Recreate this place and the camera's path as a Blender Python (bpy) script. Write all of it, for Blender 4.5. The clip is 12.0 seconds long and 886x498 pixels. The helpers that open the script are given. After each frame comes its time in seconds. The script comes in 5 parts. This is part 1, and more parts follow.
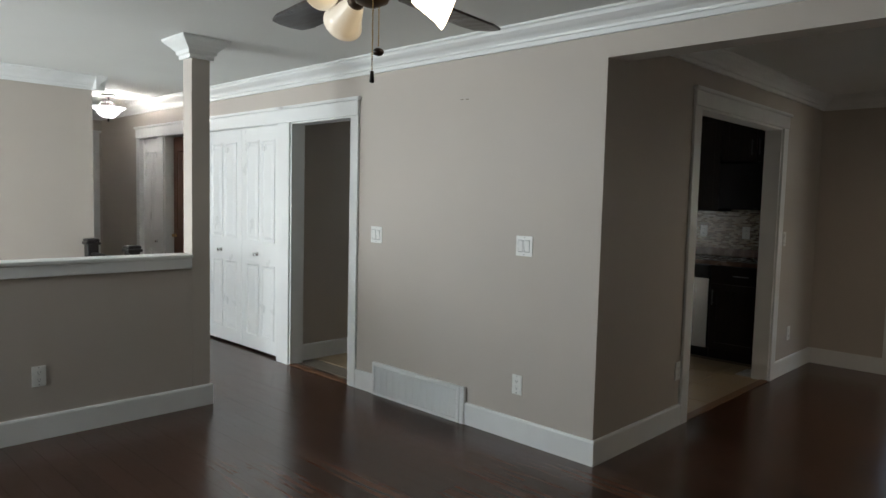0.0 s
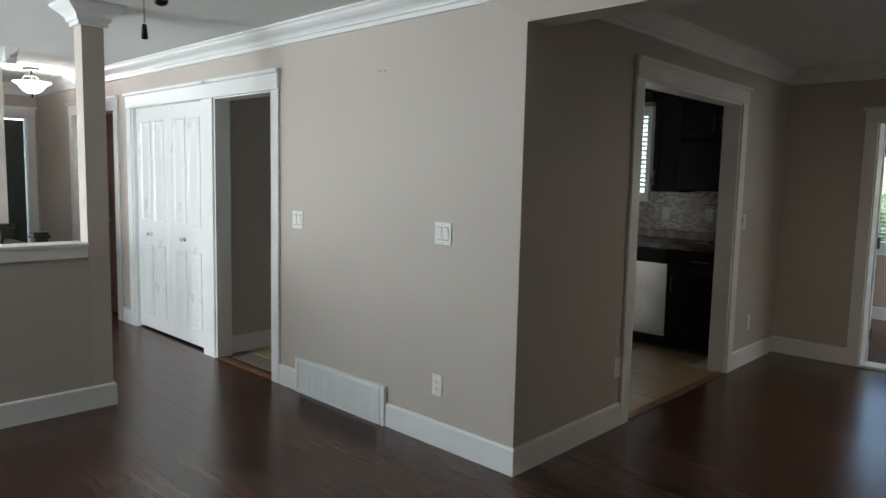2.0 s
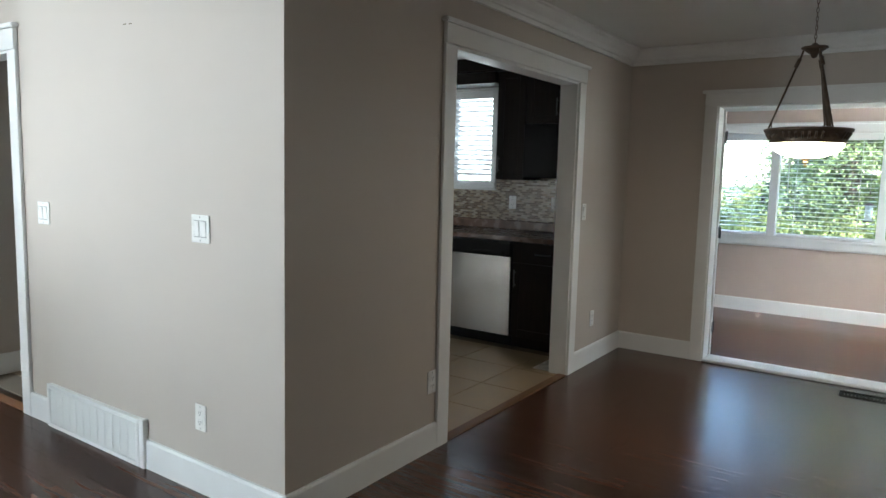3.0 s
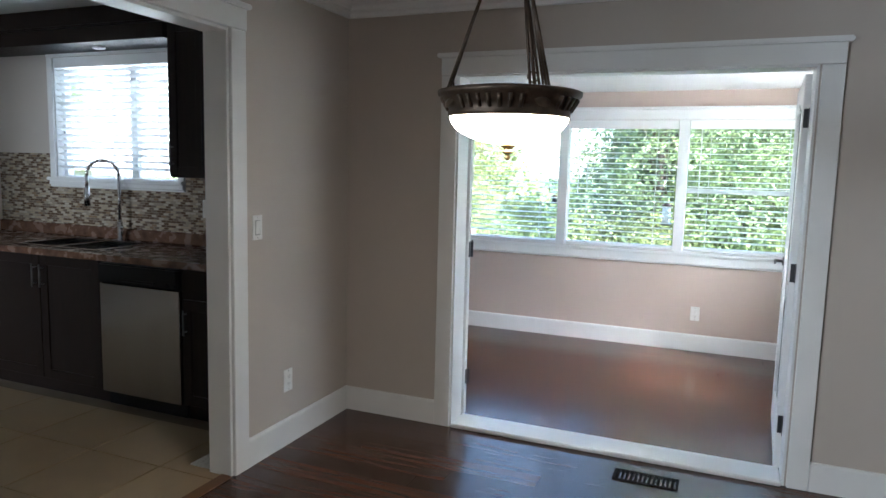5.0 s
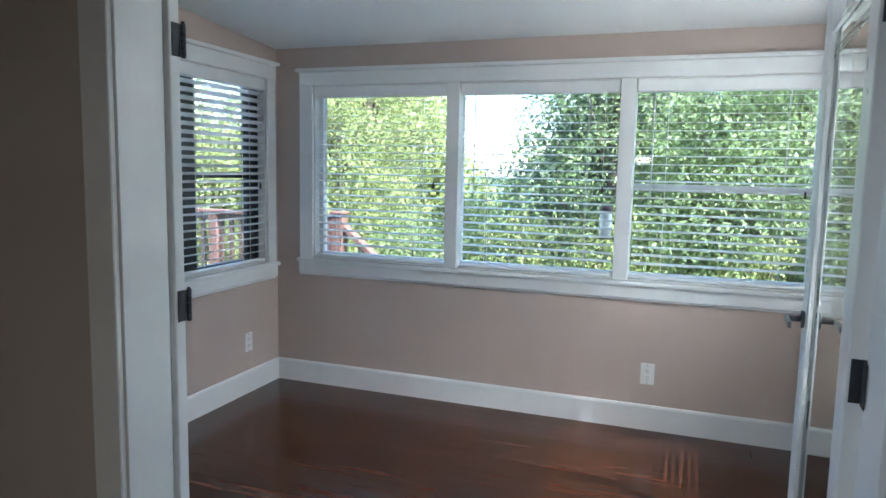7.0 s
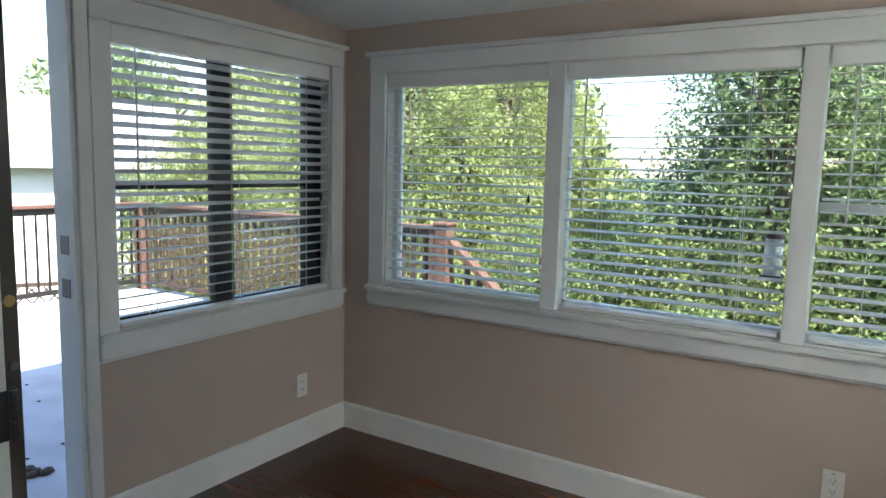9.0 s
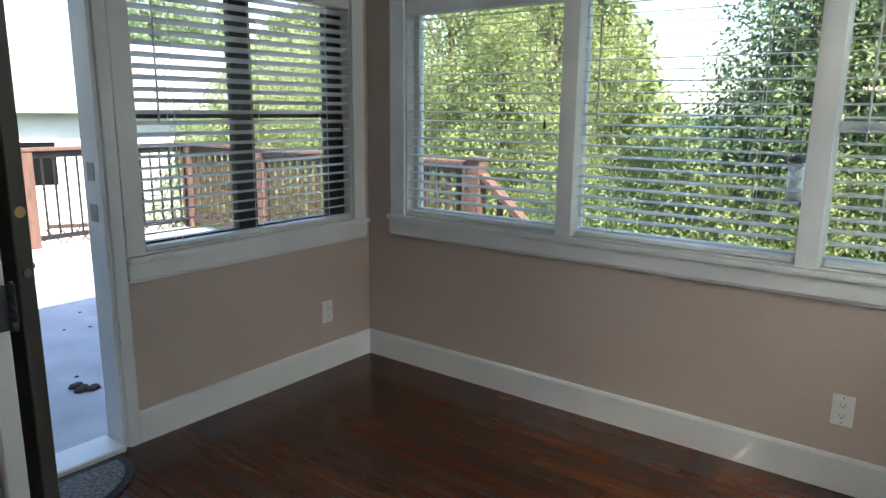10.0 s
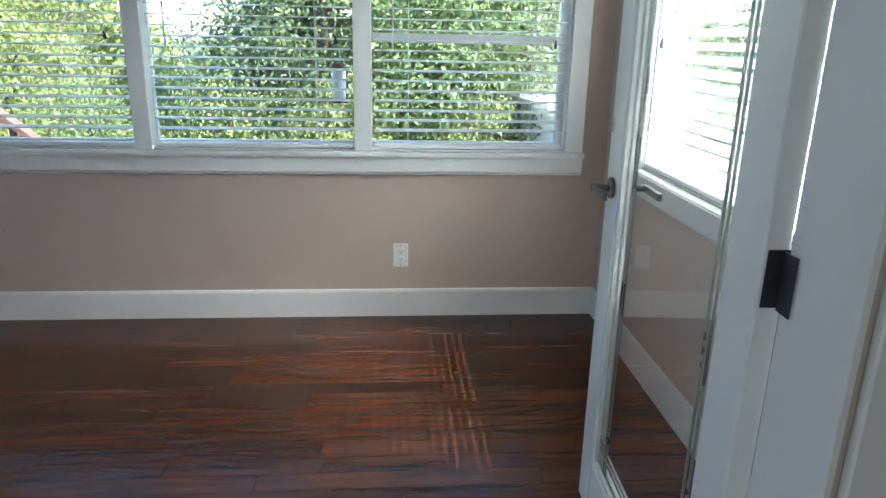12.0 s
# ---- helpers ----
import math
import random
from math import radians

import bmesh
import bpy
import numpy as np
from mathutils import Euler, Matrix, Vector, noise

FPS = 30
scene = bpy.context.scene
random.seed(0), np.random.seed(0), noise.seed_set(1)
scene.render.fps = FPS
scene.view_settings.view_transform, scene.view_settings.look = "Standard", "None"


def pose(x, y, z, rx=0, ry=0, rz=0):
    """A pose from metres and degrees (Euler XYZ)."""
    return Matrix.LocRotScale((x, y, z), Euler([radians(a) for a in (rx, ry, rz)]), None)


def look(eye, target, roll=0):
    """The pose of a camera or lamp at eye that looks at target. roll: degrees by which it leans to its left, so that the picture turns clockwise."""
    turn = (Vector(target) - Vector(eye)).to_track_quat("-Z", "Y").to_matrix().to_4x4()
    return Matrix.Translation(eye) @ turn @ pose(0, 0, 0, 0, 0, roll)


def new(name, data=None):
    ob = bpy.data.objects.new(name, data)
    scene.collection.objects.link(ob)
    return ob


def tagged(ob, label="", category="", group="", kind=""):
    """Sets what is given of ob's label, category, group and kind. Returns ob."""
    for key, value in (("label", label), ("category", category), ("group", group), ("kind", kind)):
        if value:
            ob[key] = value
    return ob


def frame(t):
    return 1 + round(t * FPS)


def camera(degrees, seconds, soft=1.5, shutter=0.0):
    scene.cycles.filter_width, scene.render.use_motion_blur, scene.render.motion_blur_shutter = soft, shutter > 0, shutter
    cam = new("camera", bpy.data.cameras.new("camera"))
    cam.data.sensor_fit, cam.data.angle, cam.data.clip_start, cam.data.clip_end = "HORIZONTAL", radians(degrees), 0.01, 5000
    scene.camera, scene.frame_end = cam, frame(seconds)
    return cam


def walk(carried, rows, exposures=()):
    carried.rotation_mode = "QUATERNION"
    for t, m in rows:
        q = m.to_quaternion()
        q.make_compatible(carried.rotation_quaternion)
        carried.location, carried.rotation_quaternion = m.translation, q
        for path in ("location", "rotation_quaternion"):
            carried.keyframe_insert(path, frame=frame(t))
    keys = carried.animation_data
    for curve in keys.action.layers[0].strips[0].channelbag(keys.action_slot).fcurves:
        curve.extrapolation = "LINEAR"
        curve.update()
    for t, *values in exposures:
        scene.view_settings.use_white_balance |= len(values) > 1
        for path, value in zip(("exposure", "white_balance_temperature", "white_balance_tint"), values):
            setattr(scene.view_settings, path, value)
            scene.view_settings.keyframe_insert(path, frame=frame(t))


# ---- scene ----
cam = camera(66.0, 12.0)
EXPOSURES = [(0, 2.4, 6450, 10), (1.5, 2.45, 6400, 10), (2.5, 2.95, 6200, 9), (3.5, 3.75, 5900, 8), (5.5, 3.5, 5700, 12.5), (6.5, 2.95, 5550, 11), (8.5, 2.4, 6150, 9), (9.5, 1.85, 6400, 9), (10.5, 2.5, 6350, 8), (11, 2.75, 6050, 7.5), (12, 2.75, 5900, 8)]
PATH = [
    (0, (1.92, -3.162, 1.424), (0.527, -1.734, 1.277), 1.4),
    (0.5, (1.95, -3.175, 1.435), (0.476, -1.834, 1.264), 1.3),
    (1, (1.98, -3.119, 1.435), (0.495, -1.791, 1.255), 1.2),
    (1.5, (1.991, -2.923, 1.437), (0.52, -1.582, 1.243), 1.2),
    (2, (1.965, -2.592, 1.453), (0.593, -1.152, 1.245), 1.3),
    (2.5, (1.944, -2.219, 1.448), (0.696, -0.672, 1.227), 1.4),
    (3, (1.943, -1.776, 1.425), (0.82, -0.136, 1.199), 1.4),
    (3.5, (1.938, -1.313, 1.444), (0.966, 0.418, 1.207), 1.4),
    (3.7, (1.969, -1.111, 1.432), (1.054, 0.652, 1.192), 1.5),
    (5.3, (2.091, 0.524, 1.464), (1.336, 2.362, 1.23), 1.4),
    (5.5, (2.122, 0.767, 1.448), (1.363, 2.603, 1.212), 1.3),
    (6, (2.141, 1.319, 1.445), (1.401, 3.162, 1.212), 1.2),
    (6.5, (2.122, 1.878, 1.405), (1.423, 3.738, 1.179), 1.0),
    (6.7, (2.092, 2.068, 1.395), (1.417, 3.937, 1.166), 1.2),
    (8.3, (1.932, 3.165, 1.459), (1.238, 5.025, 1.219), 1.5),
    (8.5, (1.92, 3.238, 1.454), (1.12, 5.055, 1.215), 1.5),
    (9, (1.943, 3.339, 1.447), (0.873, 5.012, 1.207), 1.4),
    (9.5, (2.0, 3.372, 1.421), (0.849, 4.985, 1.156), 1.3),
    (10, (2.11, 3.399, 1.379), (0.93, 4.963, 0.976), 0.6),
    (10.5, (2.016, 3.201, 1.363), (1.213, 4.96, 0.853), 1.3),
    (11, (1.921, 3.105, 1.315), (1.528, 4.99, 0.773), 1.4),
    (11.5, (1.921, 3.025, 1.339), (1.79, 4.932, 0.749), 0.9),
    (12, (1.82, 2.953, 1.326), (1.98, 4.858, 0.739), 1.2),
]
walk(cam, [(t, look(eye, target, roll)) for t, eye, target, roll in PATH], EXPOSURES)

# ---- world, sun, large lights ----
SUN_EL, SUN_AZ = radians(50), radians(-22)      # height; angle from +x towards +y
world = bpy.data.worlds.new("world")
scene.world = world
world.use_nodes = True
wn = world.node_tree
sky = wn.nodes.new("ShaderNodeTexSky")
sky.sky_type, sky.sun_disc = "NISHITA", False
sky.sun_elevation, sky.sun_rotation = SUN_EL, radians(90) - SUN_AZ
wn.nodes["Background"].inputs[1].default_value = 0.15
wn.links.new(sky.outputs[0], wn.nodes["Background"].inputs[0])

sun_data = bpy.data.lights.new("sun", "SUN")
sun_data.energy, sun_data.angle, sun_data.color = 5.0, radians(0.5), (1.0, 0.95, 0.86)
sun = new("sun", sun_data)
to_sun = Vector((math.cos(SUN_EL) * math.cos(SUN_AZ), math.cos(SUN_EL) * math.sin(SUN_AZ), math.sin(SUN_EL)))
sun.matrix_world = look(to_sun * 40, (0, 0, 0))


def window_light(name, eye, target, w, h, power, color=(0.93, 0.97, 1.0)):
    d = bpy.data.lights.new(name, "AREA")
    d.shape, d.size, d.size_y, d.energy, d.color = "RECTANGLE", w, h, power, color
    o = new(name, d)
    o.matrix_world = look(eye, target)
    return o


# sky light entering by the living room's big window and the entry's window, both behind the walker
window_light("living_window_light", (-1.82, -5.55, 1.45), (-1.6, 0, 1.3), 0.86, 1.5, 6.5, (0.86, 0.96, 1.0))
window_light("entry_window_light", (-3.5, -5.55, 1.5), (-4.2, -1, 1.3), 1.5, 1.6, 28, (0.9, 0.97, 1.0))

# added lamps for sky light: outside above the sunroom's sunny window, behind kitchen blind
window_light("sunroom_sky_fill", (3.75, 4.91, 2.5), (2.6, 4.91, 1.25), 1.4, 0.9, 7, (0.95, 1.0, 1.0))
window_light("kitchen_window_light", (-1.83, 3.9, 1.75), (-1.83, 0, 1.4), 1.05, 0.8, 1.1, (0.92, 0.98, 1.0))


def bulb(name, loc, power, color, r=0.05):
    d = bpy.data.lights.new(name, "POINT")
    d.energy, d.color, d.shadow_soft_size = power, color, r
    o = new(name, d)
    o.location = loc
    return o


# ---- materials ----
def material(name, color, rough=0.5, metal=0.0, vary=0.08, scale=6.0, bump=0.0, bscale=200.0, stretch=(1, 1, 1), per_object=0.0, gloss=0.5, rvary=0.08):
    m = bpy.data.materials.new(name)
    m.use_nodes = True
    n, l = m.node_tree.nodes, m.node_tree.links
    b = n["Principled BSDF"]
    b.inputs["Metallic"].default_value = metal
    b.inputs["Specular IOR Level"].default_value = gloss
    tc = n.new("ShaderNodeTexCoord")
    mp = n.new("ShaderNodeMapping")
    mp.inputs["Scale"].default_value = stretch
    l.new(tc.outputs["Object"], mp.inputs[0])
    big = n.new("ShaderNodeTexNoise")
    big.inputs["Scale"].default_value, big.inputs["Detail"].default_value = scale, 5
    l.new(mp.outputs[0], big.inputs["Vector"])
    fine = n.new("ShaderNodeTexNoise")
    fine.inputs["Scale"].default_value, fine.inputs["Detail"].default_value = bscale, 3
    l.new(mp.outputs[0], fine.inputs["Vector"])
    val = n.new("ShaderNodeMapRange")
    val.inputs[1].default_value, val.inputs[2].default_value = 0.3, 0.7
    val.inputs[3].default_value, val.inputs[4].default_value = 1 - vary, 1 + vary
    l.new(big.outputs[0], val.inputs[0])
    hsv = n.new("ShaderNodeHueSaturation")
    hsv.inputs["Color"].default_value = (*color, 1)
    if per_object:
        oi = n.new("ShaderNodeObjectInfo")
        po = n.new("ShaderNodeMapRange")
        po.inputs[3].default_value, po.inputs[4].default_value = 1 - per_object, 1 + per_object
        l.new(oi.outputs["Random"], po.inputs[0])
        mu = n.new("ShaderNodeMath")
        mu.operation = "MULTIPLY"
        l.new(val.outputs[0], mu.inputs[0]), l.new(po.outputs[0], mu.inputs[1])
        l.new(mu.outputs[0], hsv.inputs["Value"])
    else:
        l.new(val.outputs[0], hsv.inputs["Value"])
    l.new(hsv.outputs[0], b.inputs["Base Color"])
    rr = n.new("ShaderNodeMapRange")
    rr.inputs[1].default_value, rr.inputs[2].default_value = 0.3, 0.7
    rr.inputs[3].default_value, rr.inputs[4].default_value = max(rough - rvary, 0.02), min(rough + rvary, 1)
    l.new(big.outputs[0], rr.inputs[0])
    l.new(rr.outputs[0], b.inputs["Roughness"])
    if bump:
        bp = n.new("ShaderNodeBump")
        bp.inputs["Strength"].default_value, bp.inputs["Distance"].default_value = bump, 0.002
        l.new(fine.outputs[0], bp.inputs["Height"])
        l.new(bp.outputs[0], b.inputs["Normal"])
    return m


def wood_floor(name, dark, light, rough, boards=0.26):
    """Stained boards that run along x: long grain, darker figure, a tone of its own for each board."""
    m = bpy.data.materials.new(name)
    m.use_nodes = True
    n, l = m.node_tree.nodes, m.node_tree.links
    b = n["Principled BSDF"]
    tc, oi, gi = n.new("ShaderNodeTexCoord"), n.new("ShaderNodeObjectInfo"), n.new("ShaderNodeNewGeometry")
    add = n.new("ShaderNodeMath")
    l.new(oi.outputs["Random"], add.inputs[0]), l.new(gi.outputs["Random Per Island"], add.inputs[1])
    shift = n.new("ShaderNodeVectorMath")
    shift.operation = "MULTIPLY_ADD"
    comb = n.new("ShaderNodeCombineXYZ")
    for i in range(3):
        l.new(add.outputs[0], comb.inputs[i])
    l.new(comb.outputs[0], shift.inputs[0])
    shift.inputs[1].default_value = (31, 17, 9)
    l.new(tc.outputs["Object"], shift.inputs[2])
    mp = n.new("ShaderNodeMapping")
    mp.inputs["Scale"].default_value = (1.2, 16, 1)
    l.new(shift.outputs[0], mp.inputs[0])
    g1 = n.new("ShaderNodeTexNoise")
    g1.inputs["Scale"].default_value, g1.inputs["Detail"].default_value, g1.inputs["Distortion"].default_value = 2.2, 8, 0.8
    l.new(mp.outputs[0], g1.inputs["Vector"])
    mp2 = n.new("ShaderNodeMapping")
    mp2.inputs["Scale"].default_value = (6, 160, 1)
    l.new(shift.outputs[0], mp2.inputs[0])
    g2 = n.new("ShaderNodeTexNoise")
    g2.inputs["Scale"].default_value, g2.inputs["Detail"].default_value = 3, 4
    l.new(mp2.outputs[0], g2.inputs["Vector"])
    tone = n.new("ShaderNodeMath")
    tone.operation = "FRACT"
    l.new(add.outputs[0], tone.inputs[0])
    s1 = n.new("ShaderNodeMath")
    s1.operation = "MULTIPLY_ADD"
    s1.inputs[1].default_value = boards
    l.new(tone.outputs[0], s1.inputs[0]), l.new(g1.outputs[0], s1.inputs[2])
    s2 = n.new("ShaderNodeMath")
    s2.operation = "MULTIPLY_ADD"
    s2.inputs[1].default_value = 0.16
    l.new(g2.outputs[0], s2.inputs[0]), l.new(s1.outputs[0], s2.inputs[2])
    ramp = n.new("ShaderNodeValToRGB")
    ramp.color_ramp.elements[0].position, ramp.color_ramp.elements[1].position = 0.36, 0.98
    ramp.color_ramp.elements[0].color, ramp.color_ramp.elements[1].color = (*dark, 1), (*light, 1)
    l.new(s2.outputs[0], ramp.inputs[0])
    l.new(ramp.outputs[0], b.inputs["Base Color"])
    rr = n.new("ShaderNodeMapRange")
    rr.inputs[3].default_value, rr.inputs[4].default_value = rough - 0.04, rough + 0.05
    l.new(g1.outputs[0], rr.inputs[0])
    l.new(rr.outputs[0], b.inputs["Roughness"])
    b.inputs["Specular IOR Level"].default_value = 0.5
    bp = n.new("ShaderNodeBump")
    bp.inputs["Strength"].default_value, bp.inputs["Distance"].default_value = 0.07, 0.001
    l.new(g2.outputs[0], bp.inputs["Height"])
    l.new(bp.outputs[0], b.inputs["Normal"])
    return m


def glowing(name, color, strength):
    m = bpy.data.materials.new(name)
    m.use_nodes = True
    b = m.node_tree.nodes["Principled BSDF"]
    b.inputs["Base Color"].default_value = (0.9, 0.88, 0.82, 1)
    b.inputs["Roughness"].default_value = 0.25
    b.inputs["Emission Color"].default_value = (*color, 1)
    b.inputs["Emission Strength"].default_value = strength
    return m


def glass(name, tint=(1, 1, 1), rough=0.0):
    m = bpy.data.materials.new(name)
    m.use_nodes = True
    n, l = m.node_tree.nodes, m.node_tree.links
    n.remove(n["Principled BSDF"])
    g = n.new("ShaderNodeBsdfGlass")
    g.inputs["Color"].default_value, g.inputs["Roughness"].default_value, g.inputs["IOR"].default_value = (*tint, 1), rough, 1.45
    l.new(g.outputs[0], n["Material Output"].inputs[0])
    return m


def leafy(name, a, c):
    m = bpy.data.materials.new(name)
    m.use_nodes = True
    n, l = m.node_tree.nodes, m.node_tree.links
    b = n["Principled BSDF"]
    g = n.new("ShaderNodeNewGeometry")
    ramp = n.new("ShaderNodeValToRGB")
    ramp.color_ramp.elements[0].color, ramp.color_ramp.elements[1].color = (*a, 1), (*c, 1)
    l.new(g.outputs["Random Per Island"], ramp.inputs[0])
    l.new(ramp.outputs[0], b.inputs["Base Color"])
    b.inputs["Roughness"].default_value = 0.55
    tl, mx = n.new("ShaderNodeBsdfTranslucent"), n.new("ShaderNodeMixShader")
    l.new(ramp.outputs[0], tl.inputs[0])
    mx.inputs[0].default_value = 0.5
    l.new(b.outputs[0], mx.inputs[1]), l.new(tl.outputs[0], mx.inputs[2])
    l.new(mx.outputs[0], n["Material Output"].inputs[0])
    return m


def mosaic(name):
    """Strips of stone and glass, 48 x 15 mm, in browns, creams and greys."""
    m = bpy.data.materials.new(name)
    m.use_nodes = True
    n, l = m.node_tree.nodes, m.node_tree.links
    b = n["Principled BSDF"]
    tc = n.new("ShaderNodeTexCoord")
    mp = n.new("ShaderNodeMapping")
    mp.inputs["Rotation"].default_value = (radians(90), 0, 0)
    l.new(tc.outputs["Object"], mp.inputs[0])
    br = n.new("ShaderNodeTexBrick")
    br.inputs["Scale"].default_value = 1
    br.inputs["Brick Width"].default_value, br.inputs["Row Height"].default_value, br.inputs["Mortar Size"].default_value = 0.042, 0.016, 0.0016
    br.inputs["Color1"].default_value, br.inputs["Color2"].default_value, br.inputs["Mortar"].default_value = (0, 0, 0, 1), (1, 1, 1, 1), (0.5, 0.5, 0.5, 1)
    l.new(mp.outputs[0], br.inputs["Vector"])
    ramp = n.new("ShaderNodeValToRGB")
    ramp.color_ramp.interpolation = "CONSTANT"
    e = ramp.color_ramp.elements
    e[0].color, e[1].color, e[1].position = (0.11, 0.07, 0.045, 1), (0.4, 0.33, 0.24, 1), 0.28
    for p, c in ((0.45, (0.24, 0.16, 0.1, 1)), (0.49, (0.32, 0.27, 0.21, 1)), (0.6, (0.46, 0.4, 0.32, 1)), (0.8, (0.17, 0.13, 0.1, 1))):
        e.new(p).color = c
    l.new(br.outputs["Color"], ramp.inputs[0])
    l.new(ramp.outputs[0], b.inputs["Base Color"])
    b.inputs["Roughness"].default_value = 0.2
    bp = n.new("ShaderNodeBump")
    bp.inputs["Distance"].default_value = 0.002
    bp.invert = True
    l.new(br.outputs["Fac"], bp.inputs["Height"])
    l.new(bp.outputs[0], b.inputs["Normal"])
    return m


PAINT = material("beige_wall_paint", (0.50, 0.45, 0.40), 0.6, vary=0.03, scale=1.6, bump=0.12, bscale=260)
PAINT_SUN = material("pinkish_beige_wall_paint", (0.53, 0.43, 0.37), 0.6, vary=0.03, scale=1.6, bump=0.12, bscale=260)
CEIL = material("white_ceiling_paint", (0.74, 0.75, 0.73), 0.85, vary=0.02, scale=2, bump=0.25, bscale=140)
WHITE = material("white_gloss_trim_paint", (0.78, 0.79, 0.78), 0.38, vary=0.03, scale=4, bump=0.03, bscale=60)
DOORW = material("white_door_paint", (0.8, 0.81, 0.8), 0.33, vary=0.02, scale=4, bump=0.04, bscale=80)
BLIND = material("white_faux_wood_slat", (0.82, 0.83, 0.82), 0.4, vary=0.02, scale=9)
PLATE = material("white_plastic_plate", (0.8, 0.8, 0.77), 0.3, vary=0.02, scale=9)
FROST = material("unlit_frosted_liner", (0.55, 0.53, 0.48), 0.5, vary=0.03)
GAP = material("gap_shade_grey", (0.36, 0.36, 0.35), 0.6, vary=0.02)
REGISTER = material("black_register_paint", (0.012, 0.011, 0.01), 0.75, vary=0.1, gloss=0.15)
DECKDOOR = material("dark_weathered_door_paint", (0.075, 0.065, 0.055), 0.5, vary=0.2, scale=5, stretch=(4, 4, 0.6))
SLOT = material("dark_slot", (0.03, 0.03, 0.03), 0.6, vary=0.02)
FLOOR = wood_floor("dark_brown_laminate", (0.012, 0.006, 0.004), (0.1, 0.046, 0.029), 0.24, 0.3)
FLOOR_SUN = wood_floor("reddish_brown_boards", (0.022, 0.007, 0.004), (0.115, 0.037, 0.015), 0.2, 0.22)
TILE = material("beige_floor_tile", (0.37, 0.28, 0.17), 0.35, vary=0.1, scale=5, bump=0.05, bscale=90, per_object=0.06)
GROUT = material("grout", (0.2, 0.17, 0.13), 0.9, vary=0.1)
OAK = material("oak_transition_strip", (0.16, 0.075, 0.035), 0.4, vary=0.2, scale=9, stretch=(1, 8, 1))
CAB = material("espresso_cabinet_wood", (0.014, 0.009, 0.007), 0.45, vary=0.25, scale=7, stretch=(6, 6, 0.6), gloss=0.14)
COUNTER = material("brown_marbled_laminate", (0.125, 0.07, 0.046), 0.25, vary=0.4, scale=14)
# faint vertical streaks in the steel's base colour stand in for soft reflections
STEEL = material("brushed_stainless_steel", (0.33, 0.325, 0.315), 0.22, metal=1.0, vary=0.05, scale=2.2, stretch=(2.6, 2.6, 0.12), rvary=0.05)
CHROME = material("polished_chrome", (0.75, 0.75, 0.75), 0.12, metal=1.0, vary=0.02)
NICKEL = material("satin_nickel", (0.2, 0.2, 0.2), 0.32, metal=1.0, vary=0.04)
HINGE = material("dark_pewter_hinge", (0.07, 0.072, 0.078), 0.35, metal=0.7, vary=0.1)
BLACKP = material("black_appliance_plastic", (0.006, 0.006, 0.007), 0.35, vary=0.1, gloss=0.12)
BRONZE = material("antique_bronze", (0.085, 0.058, 0.038), 0.45, metal=0.6, vary=0.35, scale=30, bump=0.2, bscale=90)
DARKMETAL = material("dark_iron", (0.02, 0.018, 0.017), 0.45, metal=0.5, vary=0.2)
BRASS = material("aged_brass", (0.5, 0.34, 0.14), 0.3, metal=1.0, vary=0.1)
BLADE = material("dark_walnut_fan_blade", (0.028, 0.012, 0.008), 0.35, vary=0.3, scale=6, stretch=(1, 8, 1))
NEWEL = material("black_stained_newel", (0.012, 0.009, 0.008), 0.4, vary=0.2)
GLASS = glass("clear_glass", (0.97, 0.985, 0.975))
CAME = material("lead_came", (0.33, 0.35, 0.34), 0.3, metal=0.9, vary=0.05)
ALU_DARK = material("dark_bronze_window_frame", (0.018, 0.018, 0.022), 0.4, vary=0.1)
VINYL = material("white_vinyl_window_frame", (0.74, 0.76, 0.76), 0.4, vary=0.02)
BOWL = glowing("lit_frosted_glass", (1.0, 0.86, 0.68), 4.0)
SHADE = glowing("lit_frosted_shade", (1.0, 0.82, 0.56), 0.9)
# weak emission gives these shades their amber; the glass itself is off-white
SHADE_FAINT = glowing("faint_amber_glow_shade", (1.0, 0.74, 0.42), 0.06)
HALLG = glowing("lit_alabaster_shade", (0.96, 0.95, 1.0), 0.7)
GREEND = material("dark_green_grey_door", (0.06, 0.075, 0.06), 0.5, vary=0.1)
REDDOOR = material("brown_wooden_door", (0.12, 0.055, 0.035), 0.5, vary=0.2, stretch=(6, 6, 0.6))
DECK = material("pale_deck_coating", (0.46, 0.47, 0.5), 0.75, vary=0.16, scale=3.5, bump=0.2, bscale=120)
REDWOOD = material("red_brown_stained_wood", (0.11, 0.056, 0.04), 0.65, vary=0.25, scale=8, stretch=(3, 3, 0.7), bump=0.15)
DARKWOOD = material("dark_brown_stained_wood", (0.05, 0.028, 0.02), 0.65, vary=0.25, scale=8, bump=0.15)
GRASS = material("garden_ground", (0.04, 0.065, 0.02), 0.9, vary=0.5, scale=0.8, bump=0.6, bscale=9)
BARK = material("grey_brown_bark", (0.085, 0.062, 0.045), 0.9, vary=0.35, scale=9, stretch=(3, 3, 0.6), bump=0.6, bscale=30)
SIDING = material("white_house_siding", (0.72, 0.71, 0.68), 0.6, vary=0.05, scale=2)
ROOFM = material("grey_roof_shingle", (0.3, 0.29, 0.28), 0.85, vary=0.2, scale=12)
MATM = material("grey_speckled_mat", (0.16, 0.155, 0.15), 0.95, vary=0.7, scale=70, bump=0.8, bscale=160)
MATEDGE = material("black_rubber_edge", (0.02, 0.02, 0.022), 0.7, vary=0.1)
